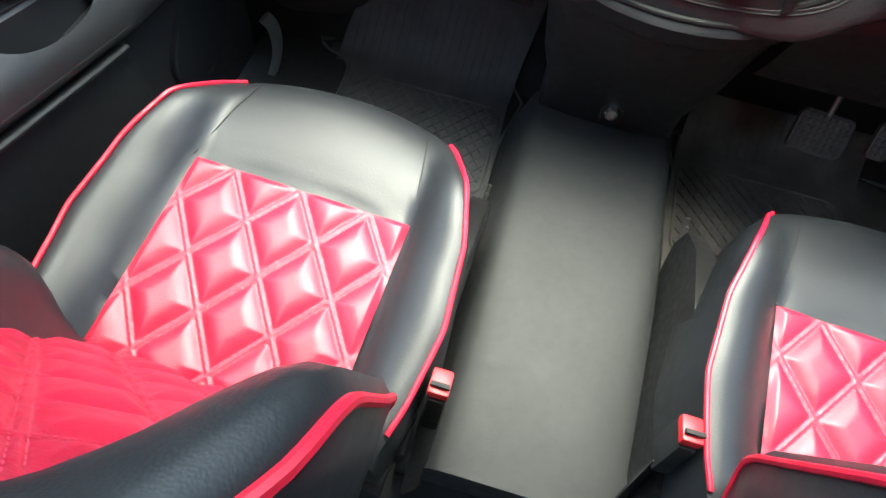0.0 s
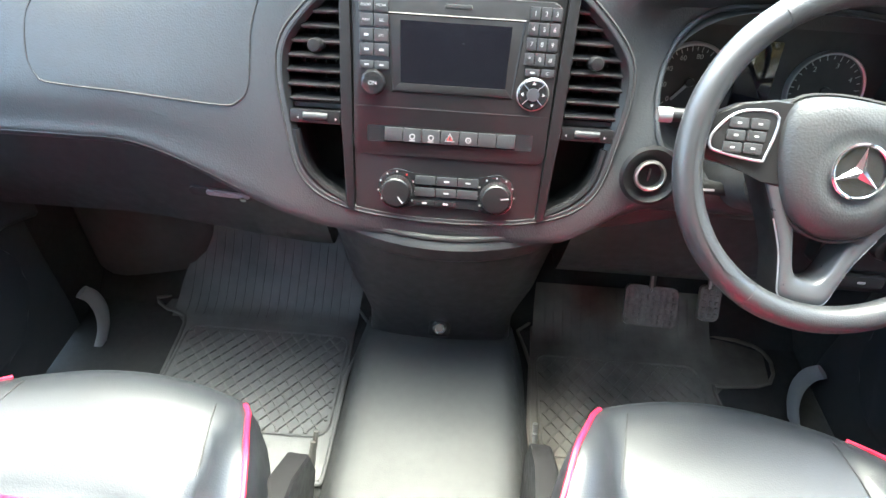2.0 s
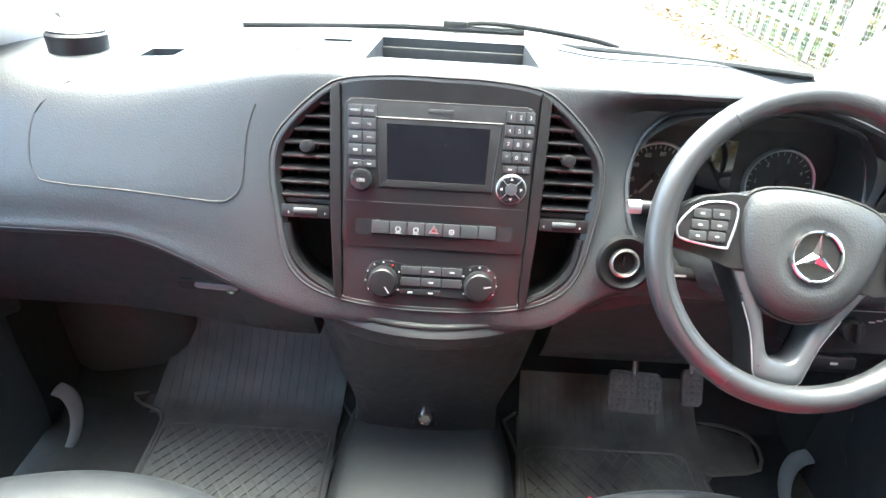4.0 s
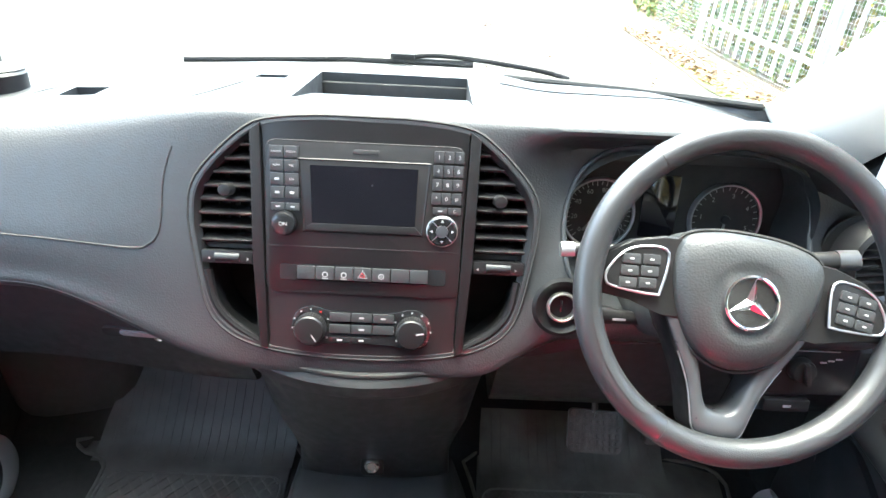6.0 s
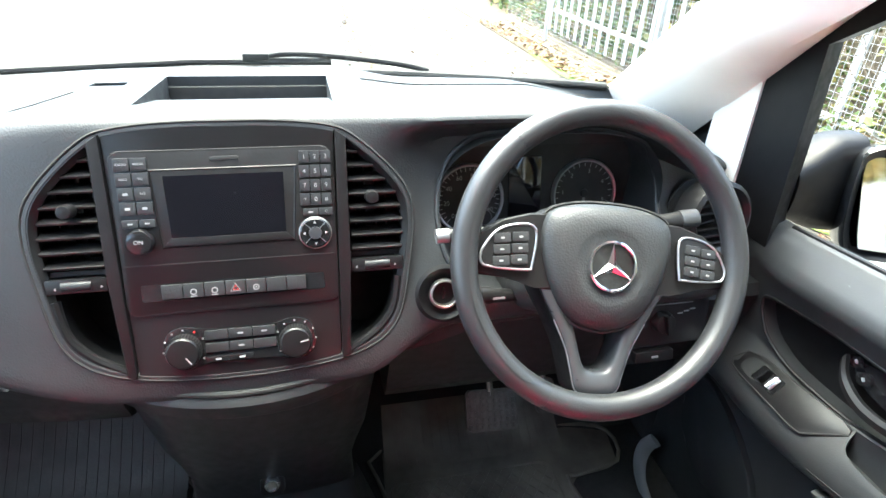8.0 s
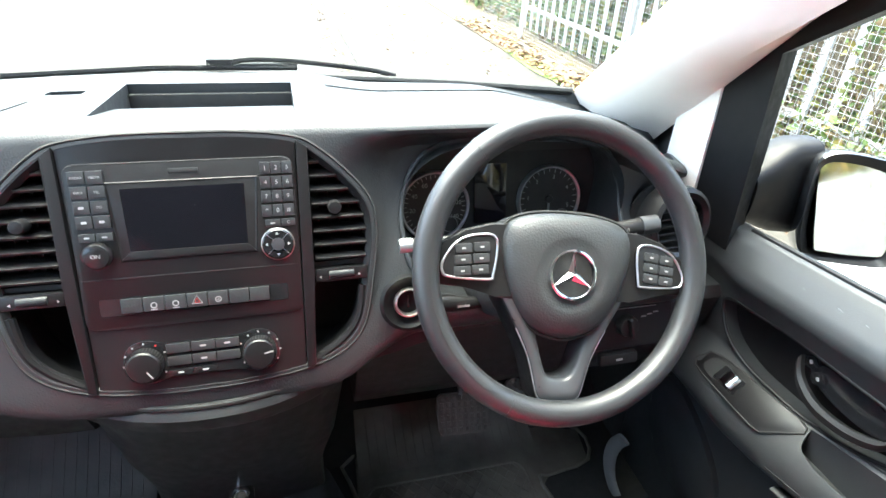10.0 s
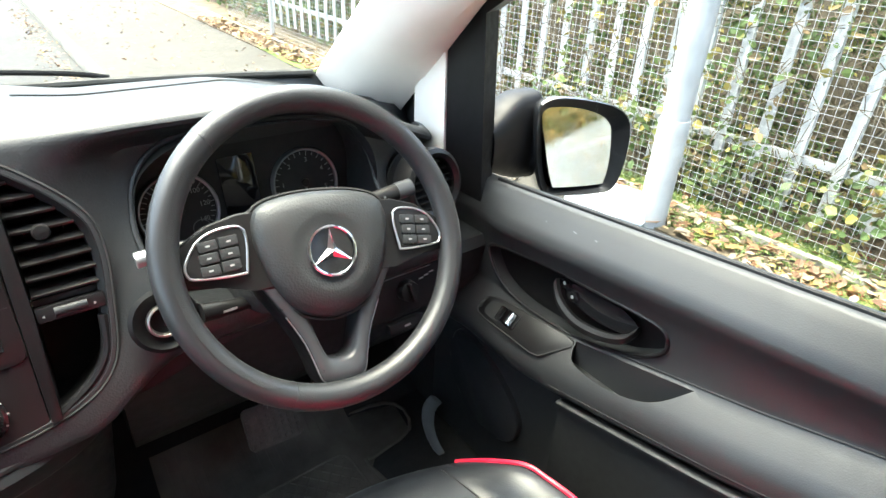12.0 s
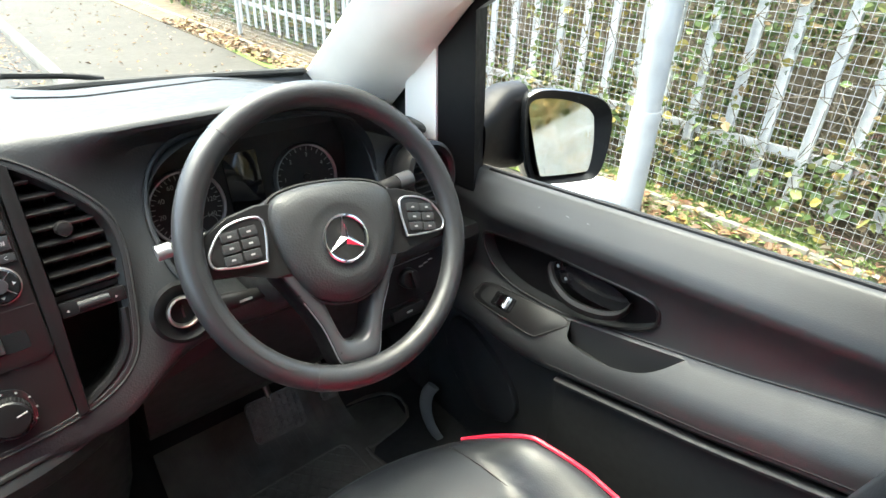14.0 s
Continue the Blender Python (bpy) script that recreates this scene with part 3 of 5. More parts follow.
def seat_side(y):
    """The bolster's half width at y."""
    return curve_at([(-.70, .235), (-.62, .255), (-.52, .268), (-.40, .257), (-.31, .232), (-.22, .192), (-.185, .165)], y)


def front_y(s):
    """The cushion's front edge, bowed ahead in the middle."""
    return -0.150 - 0.045 * (s / 0.2) ** 2


def cushion_z(s, y):
    """Height of the cushion's top, s from its middle line."""
    a = abs(s)
    base = curve_at([(-.70, .400), (-.50, .408), (-.37, .420), (-.30, .431), (-.25, .434), (-.20, .429), (-.175, .415), (-.16, .396), (-.150, .36)], y + 0.045 * min(a / 0.2, 1.2) ** 2)
    w = seat_side(y)
    if a > QUILT_S - 0.004:
        k = min((a - QUILT_S + 0.004) / max(w - QUILT_S + 0.004, 0.02), 1.0)
        lift = 0.042 * smooth(-.21, -.32, y)
        base += lift * math.sin(min(k * 1.25, 1.0) * math.pi / 2) - 0.03 * max(k - 0.85, 0)
        base -= 0.006 * math.exp(-((a - QUILT_S) / 0.005) ** 2)
    elif y > -0.385:
        base -= 0.004 * math.exp(-((y + 0.374) / 0.005) ** 2)
    return base


def quilt_relief(s, y):
    """Puffed diamonds with a flat double seam between them."""
    a, b = s / QUILT_W + y / QUILT_H, s / QUILT_W - y / QUILT_H
    d = min(abs(a - round(a)), abs(b - round(b)))
    if d < 0.035:
        return 0.0012
    if d < 0.055:
        return -0.0012
    e = min((d - 0.055) / 0.33, 1.0)
    return -0.0012 + 0.0085 * math.sin(e * math.pi / 2) ** 0.8


def stitches(place, half, y0, y1):
    """Short threads on both sides of every seam of a quilted panel."""
    bm = bmesh.new()
    step = 0.0075
    for sg in (1, -1):
        for k in range(-12, 13):
            for off in (-0.045, 0.045):
                n = 0
                y = y0
                while y < y1:
                    s0 = (k + off - sg * y / QUILT_H) * QUILT_W
                    ds, dy = -sg * QUILT_W / QUILT_H * 0.0024, 0.0024
                    if abs(s0) < half - 0.006:
                        p = [(s0 - ds - 0.0006, y - dy), (s0 - ds + 0.0006, y - dy), (s0 + ds + 0.0006, y + dy), (s0 + ds - 0.0006, y + dy)]
                        bm.faces.new([bm.verts.new(place(u, v, 0.0009)) for u, v in p])
                    y += step
    return bm


def seat(cx, inner, turn, ahead, bolster):
    st = thing("front_seat", "black leather front seat with red quilted diamond panels", "seat", "front seats")
    rows = []
    for k in [0, 0.02, 0.05, 0.09, 0.14, 0.2] + list(np.linspace(0.25, 1.0, 26)):
        y0 = mix(-0.150, -0.70, k)
        w = seat_side(y0)
        for _ in range(6):
            w = seat_side(mix(front_y(w), -0.70, k))
        lo = 0.26
        row = []
        prof = []
        for s in np.linspace(-1, 1, 41):
            y = mix(front_y(s * w), -0.70, k)
            prof.append((s * w, y, cushion_z(s * w, y)))
        l, r = prof[0], prof[-1]
        row = [(cx + l[0] + 0.02, l[1], lo), (cx + l[0] - 0.008, l[1], lo + 0.05), (cx + l[0] - 0.006, l[1], l[2] - 0.035)]
        row += [(cx + p[0], p[1], p[2]) for p in prof]
        row += [(cx + r[0] + 0.006, r[1], r[2] - 0.035), (cx + r[0] + 0.008, r[1], lo + 0.05), (cx + r[0] - 0.02, r[1], lo)]
        rows.append(row)
    part("cushion", loft(rows, ring=True, caps=True), LEATHER, st, "black leather cushion with raised bolsters", sharp=60)

    def on_cushion(s, y, h):
        return Vector((cx + s, y - 0.374, cushion_z(0, -0.42) - (0.02 / 0.33) * (-y) + 0.0075 + h))
    mrows = []
    for y in np.linspace(0.0, -0.33, 130):
        mrows.append([on_cushion(s, y, quilt_relief(s, y) * min(1, (QUILT_S - abs(s)) / 0.01, (0.004 - y) / 0.012)) for s in np.linspace(-QUILT_S, QUILT_S, 130)])
    qp = part("quilted_panel", loft(mrows), RED, st, "red quilted leather centre panel", sharp=80)
    part("stitching", stitches(on_cushion, QUILT_S, -0.325, -0.004), THREAD, qp, "pale pink double stitching", smooth=False)
    for k in (-1, 1):
        pts = []
        for y in np.linspace(-.204, -.66, 26):
            w = seat_side(y) - 0.003
            pts.append((cx + k * w, y, cushion_z(w, y) + 0.003))
        part("piping", tube(spline(pts, 2), 0.0037, seg=8), REDPIPE, st, "red leather piping")
        seam = [(cx + k * (QUILT_S + 0.004 - 0.002 * i), -0.374 + i * 0.0105 + 0, 0) for i in range(16)]
        part("seam", tube([(x, y, cushion_z(x - cx, y) + 0.0003) for x, y, _ in seam], 0.0012, seg=6), CAVITY, st)
    # backrest
    B = pose(cx, -0.672, 0.40, 14, 0, 0)           # local x across, y ahead, z up the backrest
    WB = [(0, .215), (.1, .240), (.3, .250), (.48, .240), (.58, .21), (.63, .17), (.655, .12)]

    def lift_at(z):
        return bolster * smooth(0.60, 0.40, z) * smooth(-0.02, 0.12, z)
    rows = []
    for z in np.linspace(0.0, 0.655, 28):
        w = curve_at(WB, z)
        lift = lift_at(z)
        row = [B @ Vector((-w + 0.03, -0.12, z)), B @ Vector((-w, -0.06, z))]
        for s in np.linspace(-1, 1, 31):
            a = abs(s) * w
            k = min(max((a - 0.14) / max(w - 0.14, 0.02), 0), 1)
            row.append(B @ Vector((s * w, lift * math.sin(min(k * 1.25, 1) * math.pi / 2) - 0.12 * max(k - 0.86, 0), z)))
        row += [B @ Vector((w, -0.06, z)), B @ Vector((w - 0.03, -0.12, z))]
        rows.append(row)
    part("backrest", loft(rows, ring=True, caps=True), LEATHER, st, "black leather backrest with side bolsters", sharp=60)

    def on_back(s, z, h):
        return B @ Vector((s, 0.004 + h, z + 0.03))
    mrows = []
    for z in np.linspace(0.0, 0.56, 140):
        mrows.append([on_back(s, z, quilt_relief(s, z) * min(1, (0.145 - abs(s)) / 0.01)) for s in np.linspace(-0.145, 0.145, 110)])
    qb = part("quilted_back_panel", loft(mrows), RED, st, "red quilted leather back panel", sharp=80)
    part("stitching", stitches(on_back, 0.145, 0.004, 0.555), THREAD, qb, "pale pink double stitching", smooth=False)
    for k in (-1, 1):
        pts = []
        for z in np.linspace(0.03, 0.60, 26):
            w = curve_at(WB, z)
            pts.append(B @ Vector((k * (w - 0.001), lift_at(z) - 0.014, z)))
        part("piping", tube(spline(pts, 2), 0.0048, seg=8), REDPIPE, st, "red leather piping")
    # plinth, side cover, runner and levers
    part("seat_box", box((0.38, 0.44, 0.21), pose(cx, -0.46, FLOOR + 0.105), 0.02), CAVITY, st, "black seat plinth")
    cov = [(-.66, .25), (-.66, .33), (-.58, .375), (-.40, .385), (-.28, .36), (-.215, .31), (-.205, .25), (-.24, .20), (-.60, .20)]
    side = inner * 0.247
    part("side_cover", prism([(y, z) for y, z in cov], -0.018, 0.018, Matrix(((0, 0, 1, cx + side), (1, 0, 0, 0), (0, 1, 0, 0), (0, 0, 0, 1))), 0.01, 3), SATIN, st, "black plastic side cover")
    for k in range(2):
        part("lever", tube([(cx + inner * 0.245, -0.20 + 0.022 * k, 0.20), (cx + inner * 0.247, -0.185 + 0.022 * k, 0.235), (cx + inner * 0.25, -0.168 + 0.02 * k, 0.262)], 0.0042, seg=8), DULLMETAL, st, "bare metal lever")
    part("runner", box((0.03, 0.5, 0.02), pose(cx + inner * 0.225, -0.45, FLOOR + 0.022), 0.003), SATIN, st, "black seat runner")
    st.matrix_world = pose(0, ahead, 0) @ about(cx, -0.24, turn)
    return st


def seat_buckle(x, y):
    bk = thing("seat_belt_buckle", "black seat belt buckle with red release button", "buckle", "seat belt buckles")
    m = pose(x, y, 0.40, -12, 0, 0)
    part("housing", box((0.024, 0.042, 0.085), m, 0.006), CAVITY, bk)
    part("release_button", box((0.027, 0.036, 0.016), m @ pose(0, 0, 0.050), 0.005), BUCKLE, bk, "red plastic release button")
    part("latch_slot", box((0.024, 0.006, 0.004), m @ pose(0, -0.008, 0.063)), CAVITY, bk)
    part("strap", tube([m @ Vector((0, 0, -0.03)), m @ Vector((0, -0.01, -0.16)), m @ Vector((0, -0.03, -0.26))], 0.02, seg=8, flat=0.25), CAVITY, bk)


seat(-0.445, 1, -2.5, 0.0, 0.082)
seat(0.424, -1, -3.4, 0.022, 0.084)
seat_buckle(-0.178, -0.605)
seat_buckle(0.128, -0.572)

# ---- doors ----


def belt_z(y):
    return 0.735 - 0.093 * (y - 0.078)


ARM_TOP = [(-.95, .70), (-.75, .65), (-.625, .615), (-.49, .575), (-.30, .53), (-.18, .503), (-.10, .493), (.03, .500), (.10, .49), (.17, .46)]
RECESS = [tuple(p) for p in spline([(.030, .615), (.015, .632), (-.04, .642), (-.115, .652), (-.238, .658), (-.325, .661), (-.350, .650), (-.352, .625), (-.325, .600), (-.27, .572), (-.197, .552), (-.12, .546), (-.057, .548), (.0, .570)], 3, closed=True)]


def side_matrix(s, x):
    """Local x along y, local y up, local z inboard, at the inner face x of the door on side s."""
    return Matrix(((0, 0, -s, s * x), (1, 0, 0, 0), (0, 1, 0, 0), (0, 0, 0, 1)))


def flat(s, o):
    return o if s < 0 else o[::-1]


def door(s, n):
    d = thing("door_%d" % n, "dark grey moulded van door with armrest and recessed handle", "door", kind="structure")
    rows = []
    for y in np.linspace(0.17, -0.95, 46):
        b = belt_z(y)
        a = curve_at(ARM_TOP, y)
        low = a - 0.052
        f = smooth(0.10, -0.02, y)
        crest = mix(.850, .830, f)
        sec = [(.905, b + .002), (.880, b + .003), (.872, b - .001), (.862, b - .014), (mix(crest, .862, .4), b - .034), (crest + .002, b - .050), (crest, b - .060), (crest + .004, b - .070),
               (mix(crest, .853, .6), b - .086), (.851, max(b - .112, a + .062)), (.853, a + .052),
               (.850, a + .046), (.838, a + .036), (.815, a + .014), (.803, a), (.796, a - .016), (.797, low + .012), (.806, low), (.838, low - .012), (.840, .30), (.838, .16), (.845, .08), (.905, .08)]
        rows.append([(s * x, y, z) for x, z in sec])
    pan = part("door_panel", loft(rows, ring=True, caps=True), DOORSKIN, d)
    pocket = [(.845, -.205), (.818, -.225), (.808, -.30), (.815, -.37), (.845, -.412)]
    cut(pan, [prism(RECESS, -0.03, 0.035, side_matrix(s, 0.853)),
              prism([(s * p[0], p[1]) for p in spline(pocket, 5)], 0.505, 0.64)])
    part("recess_rim", tube([side_matrix(s, 0.851) @ Vector((u, v, 0)) for u, v in RECESS], 0.0035, closed=True, seg=8), SATIN, d, "satin black rim of the handle recess")
    part("recess_back", prism(flat(s, RECESS), -0.032, -0.026, side_matrix(s, 0.853)), SEAL, d, "black lining of the handle recess")
    # handle: a curved blade with a cup behind it
    hp = spline([(-.140, .630, .012), (-.160, .606, .020), (-.20, .592, .026), (-.25, .596, .026), (-.29, .612, .022), (-.305, .632, .012)], 5)
    hb = part("door_handle", loft([[side_matrix(s, 0.862) @ Vector((y, z + dz, h + dh)) for dz, dh in ((-.010, 0), (-.006, .006), (.004, .007), (.010, .002), (.008, -.006), (-.006, -.008))] for y, z, h in hp], ring=True, caps=True), SATIN, d, "satin black inner release handle")
    part("handle_cup", loft([[side_matrix(s, 0.875) @ Vector((-.225 + k * .075 * math.cos(a), .622 + k * .026 * math.sin(a), h)) for a in np.linspace(0, 2 * math.pi, 24, endpoint=False)] for k, h in ((1.0, .012), (.85, .004), (.5, .001))], ring=True, caps=True), GLOSS, d)
    for k, (y, z) in enumerate(((-.150, .632), (-.170, .615))):
        lb = part("lock_button", prism(rounded(0.024, 0.018, 0.004), 0, 0.012, side_matrix(s, 0.872) @ pose(y, z, 0, 0, 0, -35 * 1), 0.002), GLOSS, d, "black lock button")
        part("lock_symbol", prism(rounded(0.005, 0.006, 0.001, 2), 0.012, 0.0125, side_matrix(s, 0.872) @ pose(y, z, 0, 0, 0, -35)), WHITEINK, lb, smooth=False)
    # switch panel on the sloping armrest top
    slope = math.degrees(math.atan2(0.036, 0.035))
    T = side_matrix(s, 0.8245) @ pose(-0.084, 0.5225, 0, 0, 0, -3) @ pose(0, 0, 0, -slope)
    out = [(.095, -.012), (.085, .014), (.06, .022), (-.10, .030), (-.118, .026), (-.122, .018), (-.078, -.028), (-.06, -.031), (.06, -.026), (.085, -.022)]
    plate = part("switch_plate", prism(flat(-s, out) if s < 0 else out, -0.004, 0.0025, T, 0.0015), SATIN, d, "satin black window switch plate")
    part("plate_gap", tube([T @ Vector((u, v, 0.002)) for u, v in out], 0.0017, closed=True, seg=6), CAVITY, d)
    part("switch_well", prism(rounded(0.050, 0.030, 0.004), 0.0, 0.0034, T @ pose(0.020, -0.001, 0)), GLOSS, plate)
    part("finger_dip", prism([tuple(p) for p in spline([(.075, -.010), (.070, .010), (.05, .016), (.03, .014), (.03, -.016), (.06, -.018)], 4, closed=True)], 0.0, 0.003, T), LOWER, plate)
    part("window_switch", loft([[T @ Vector((0.002 + 0.030 * k, v, 0.0035 + 0.007 * math.sin(math.pi * (0.15 + 0.8 * k)))) for k in np.linspace(0, 1, 9)] for v in np.linspace(-0.012, 0.011, 4)]), CHROME, plate, "bright metal window switch")
    # trim line, lower pocket, speaker panel
    part("trim_line", tube([(s * 0.8485, y, curve_at(ARM_TOP, y) + 0.049) for y in np.linspace(-.19, -.92, 24)], 0.0014, seg=6), SATIN, d)
    part("under_groove", tube([(s * 0.798, y, curve_at(ARM_TOP, y) - 0.034) for y in np.linspace(-.20, -.92, 24)], 0.0022, seg=6), CAVITY, d)
    part("pocket_lip", loft([[(s * (.806 - .008 * math.sin(a)), y, curve_at(ARM_TOP, y) - 0.066 + 0.006 * math.cos(a)) for a in np.linspace(0, 2 * math.pi, 10, endpoint=False)] for y in np.linspace(-.22, -.92, 20)], ring=True, caps=True), LOWER, d, "moulded lip of the door pocket")
    part("pocket_wall", loft([[(s * .812, y, curve_at(ARM_TOP, y) - 0.066), (s * .808, y, .25), (s * .815, y, .10), (s * .83, y, .10), (s * .83, y, curve_at(ARM_TOP, y) - 0.066)] for y in np.linspace(-.22, -.92, 12)], ring=True, caps=True), LOWER, d)
    spk = [(.085, .395), (.03, .405), (-.06, .36), (-.12, .29), (-.10, .22), (-.02, .20), (.06, .24), (.10, .32)]
    part("speaker_panel", prism(flat(-s, [tuple(p) for p in spline(spk, 4, closed=True)]), -0.005, 0.012, side_matrix(s, 0.838), 0.006, 3), LEATHER, d, "smooth black speaker panel")
    yo = 0.0 if s > 0 else 0.065
    part("pocket_edge", tube(spline([(s * .797, yo + .104, .196), (s * .789, yo + .117, .165), (s * .786, yo + .118, .120), (s * .786, yo + .100, .080), (s * .790, yo + .068, .050)], 5), 0.016, seg=10, flat=0.35, up=(s, 0.6, 0.2)), GREYLEVER, d, "grey moulded edge of the bottle pocket")
    if s > 0:
        for y, l in ((-.165, .022), (-.205, .016), (-.10, .01)):
            part("scratch", box((0.0006, l, 0.0012), pose(s * 0.8535, y, belt_z(y) - 0.024, 6, 0, 0)), GREYLEVER, d)
    part("window_seal", tube([(s * 0.889, y, belt_z(y) + 0.003) for y in np.linspace(.06, -.95, 12)], 0.0045, seg=8), SEAL, d)
    return d


door_r = door(1, 1)
door_l = door(-1, 2)

# ---- pillars, windscreen, side windows ----


def beam(name, quads, mat, label, category="pillar"):
    """A solid between four long edges, given as rings of points from bottom to top."""
    return tagged(part(name, loft(quads, ring=True, caps=True), mat), label, category, kind="structure")


for s, n in ((1, 1), (-1, 2)):
    up = lambda p, q, t: tuple(mix(a, b, t) for a, b in zip(p, q))
    w0, w1 = (.728, .487, .852), (.678, -.36, 1.50)
    m0, m1 = (.752, .425, .838), (.705, -.44, 1.478)
    r0, r1 = (.800, .372, .832), (.765, -.54, 1.455)
    o0, o1 = (.852, .345, .798), (.82, -.36, 1.46)
    rings = [[(s * p[0], p[1], p[2]) for p in (up(w0, w1, t), up(m0, m1, t), up(r0, r1, t), up(o0, o1, t), (up(o0, o1, t)[0] + .03, up(o0, o1, t)[1] + .03, up(o0, o1, t)[2] + .02), (up(w0, w1, t)[0] + .02, up(w0, w1, t)[1] + .02, up(w0, w1, t)[2] + .01))] for t in np.linspace(0, 1, 8)]
    beam("trim_%d" % n, rings, TRIM, "pale grey plastic windscreen pillar trim")
    q = [(.846, .278, .72), (.846, .176, .72), (.885, .176, .72), (.885, .278, .72)]
    q2 = [(.842, .272, .945), (.842, .180, 1.008), (.882, .180, 1.008), (.882, .272, .945)]
    beam("trim_%d" % (n + 2), [[(s * x, y, z) for x, y, z in q], [(s * x, y, z) for x, y, z in q2]], TRIM, "pale grey quarter window upright")
    q = [(.852, .176, .70), (.852, .066, .70), (.90, .090, .70), (.90, .176, .70)]
    q2 = [(.846, .182, 1.005), (.846, .082, 1.03), (.895, .105, 1.03), (.895, .182, 1.005)]
    q3 = [(.80, -.50, 1.45), (.80, -.64, 1.45), (.86, -.64, 1.45), (.86, -.50, 1.45)]
    beam("trim_%d" % (n + 4), [[(s * x, y, z) for x, y, z in k] for k in (q, q2, q3)], SEAL, "black door window frame")
    g = part("window_%d" % (n + 1), loft([[(s * .893, .06, .72), (s * .893, -.95, .80)], [(s * .86, -.60, 1.52), (s * .86, -.95, 1.52)]]), WINGLASS)
    g.visible_shadow = False
    tagged(g, "clear side window glass of the door", "window", kind="structure")
    # rear part of the cab side
    wall = part("wall_%s" % ("right" if s > 0 else "left"), box((0.05, 0.22, 1.45), pose(s * 0.90, -1.06, 0.73), 0.02), TRIM)
    tagged(wall, "pale grey van door post behind the front doors", "wall", kind="structure")
# unseen dark wall, added to cut fill light and reflections on the dash
rear = part("wall_rear", box((1.85, 0.05, 1.52), pose(0, -1.86, 0.78)), CARPET)
tagged(rear, "dark partition added out of view to cut fill light and reflections", "wall", kind="structure")

ws = part("window_1", loft([[(x, foot_y(x), 0.868 - 0.02 * abs(x)), (x * 0.975, foot_y(x) - 0.325, 1.115), (x * 0.93, foot_y(x) - 0.87, 1.53)] for x in np.linspace(-0.72, 0.72, 21)]), WINGLASS)
ws.visible_shadow = False
tagged(ws, "clear raked windscreen glass", "windscreen", kind="structure")
band = part("trim_7", tube([(x, foot_y(x) - 0.010, 0.886 - 0.02 * abs(x)) for x in np.linspace(-0.72, 0.72, 31)], 0.0075, seg=8), CAVITY)
tagged(band, "black windscreen edge seal", "seal", kind="structure")



# ---- centre stack: radio, switches, climate ----
def on_stack(u, v, h=0.0):
    return STACK @ pose(u, v, h)


radio = thing("radio_unit", "satin black car radio with dark screen and keys", "radio")
UNIT = rounded(0.262, 0.205, 0.012, 5, 0.0, 0.152)
part("fascia", prism(UNIT, 0.0005, 0.0035, STACK, 0.0012), SATIN, radio)
part("fascia_gap", tube([STACK @ Vector((u, v, 0.0012)) for u, v in UNIT], 0.0011, closed=True, seg=6), CAVITY, radio)
part("seam", box((0.258, 0.0012, 0.001), on_stack(0, 0.114, 0.0036)), CAVITY, radio)
part("card_slot", box((0.034, 0.0055, 0.002), on_stack(0.001, 0.2435, 0.0034), 0.0008), CAVITY, radio)
bz = part("screen_bezel", loft([[STACK @ Vector((u, v, h)) for u, v in ring] for ring, h in (
    ([(-.090, .233), (.088, .233), (.080, .134), (-.082, .134)], 0.0034), ([(-.0885, .2315), (.0865, .2315), (.0785, .1355), (-.0805, .1355)], 0.0044),
    ([(-.072, .2235), (.070, .2235), (.068, .1475), (-.069, .1475)], -0.0010))], ring=True), SATIN, radio, "bevelled satin black screen frame", sharp=20)
part("screen", prism([(-.0725, .224), (-.0695, .147), (.0685, .147), (.0705, .224)], 0.0037, 0.0041, STACK), SCREEN, radio, "dark switched-off glass screen")
part("screen_sill", prism([(-.080, .1365), (.078, .1365), (.069, .1465), (-.070, .1465)], 0.0035, 0.0058, STACK, 0.0005), SATIN, bz)
part("grain_dot", box((0.001, 0.001, 0.0005), on_stack(0.01, 0.20, 0.0043)), GREYINK, radio)


def key(u, v, w, h, text, size, parent, turn=0):
    k = part("key", prism(rounded(w, h, 0.0012, 3), 0.0034, 0.0062, on_stack(u, v) @ pose(0, 0, 0, 0, 0, turn), 0.0009), DASH, parent)
    if text:
        words(text, size, on_stack(u, v, 0.0064), WHITEINK, k)
    else:
        part("symbol", prism(rounded(w * 0.32, h * 0.2, 0.0006, 2), 0.0062, 0.0065, on_stack(u, v)), WHITEINK, k, smooth=False)
    return k


LEFT = [("RADIO", "MEDIA"), ("NAVI", "TEL"), ("", "SYS"), ("", ""), ("", "")]
for r, pair in enumerate(LEFT):
    v = 0.2395 - 0.0178 * r
    for c, t in enumerate(pair):
        key(-0.1165 + 0.0195 * c + 0.0005 * r, v - (0.001 if r == 4 else 0), 0.0185, 0.0155 if r < 4 else 0.010, t, 0.0042, radio)
for r, row in enumerate(("123", "456", "789", "*0#")):
    for c, ch in enumerate(row):
        key(0.0975 + 0.0135 * c - 0.0006 * r, 0.2415 - 0.0182 * r, 0.0125, 0.0155, ch, 0.0078, radio)
key(0.1015, 0.1705, 0.019, 0.0095, "", 0.005, radio)
key(0.1210, 0.1705, 0.017, 0.0095, "C", 0.0055, radio)


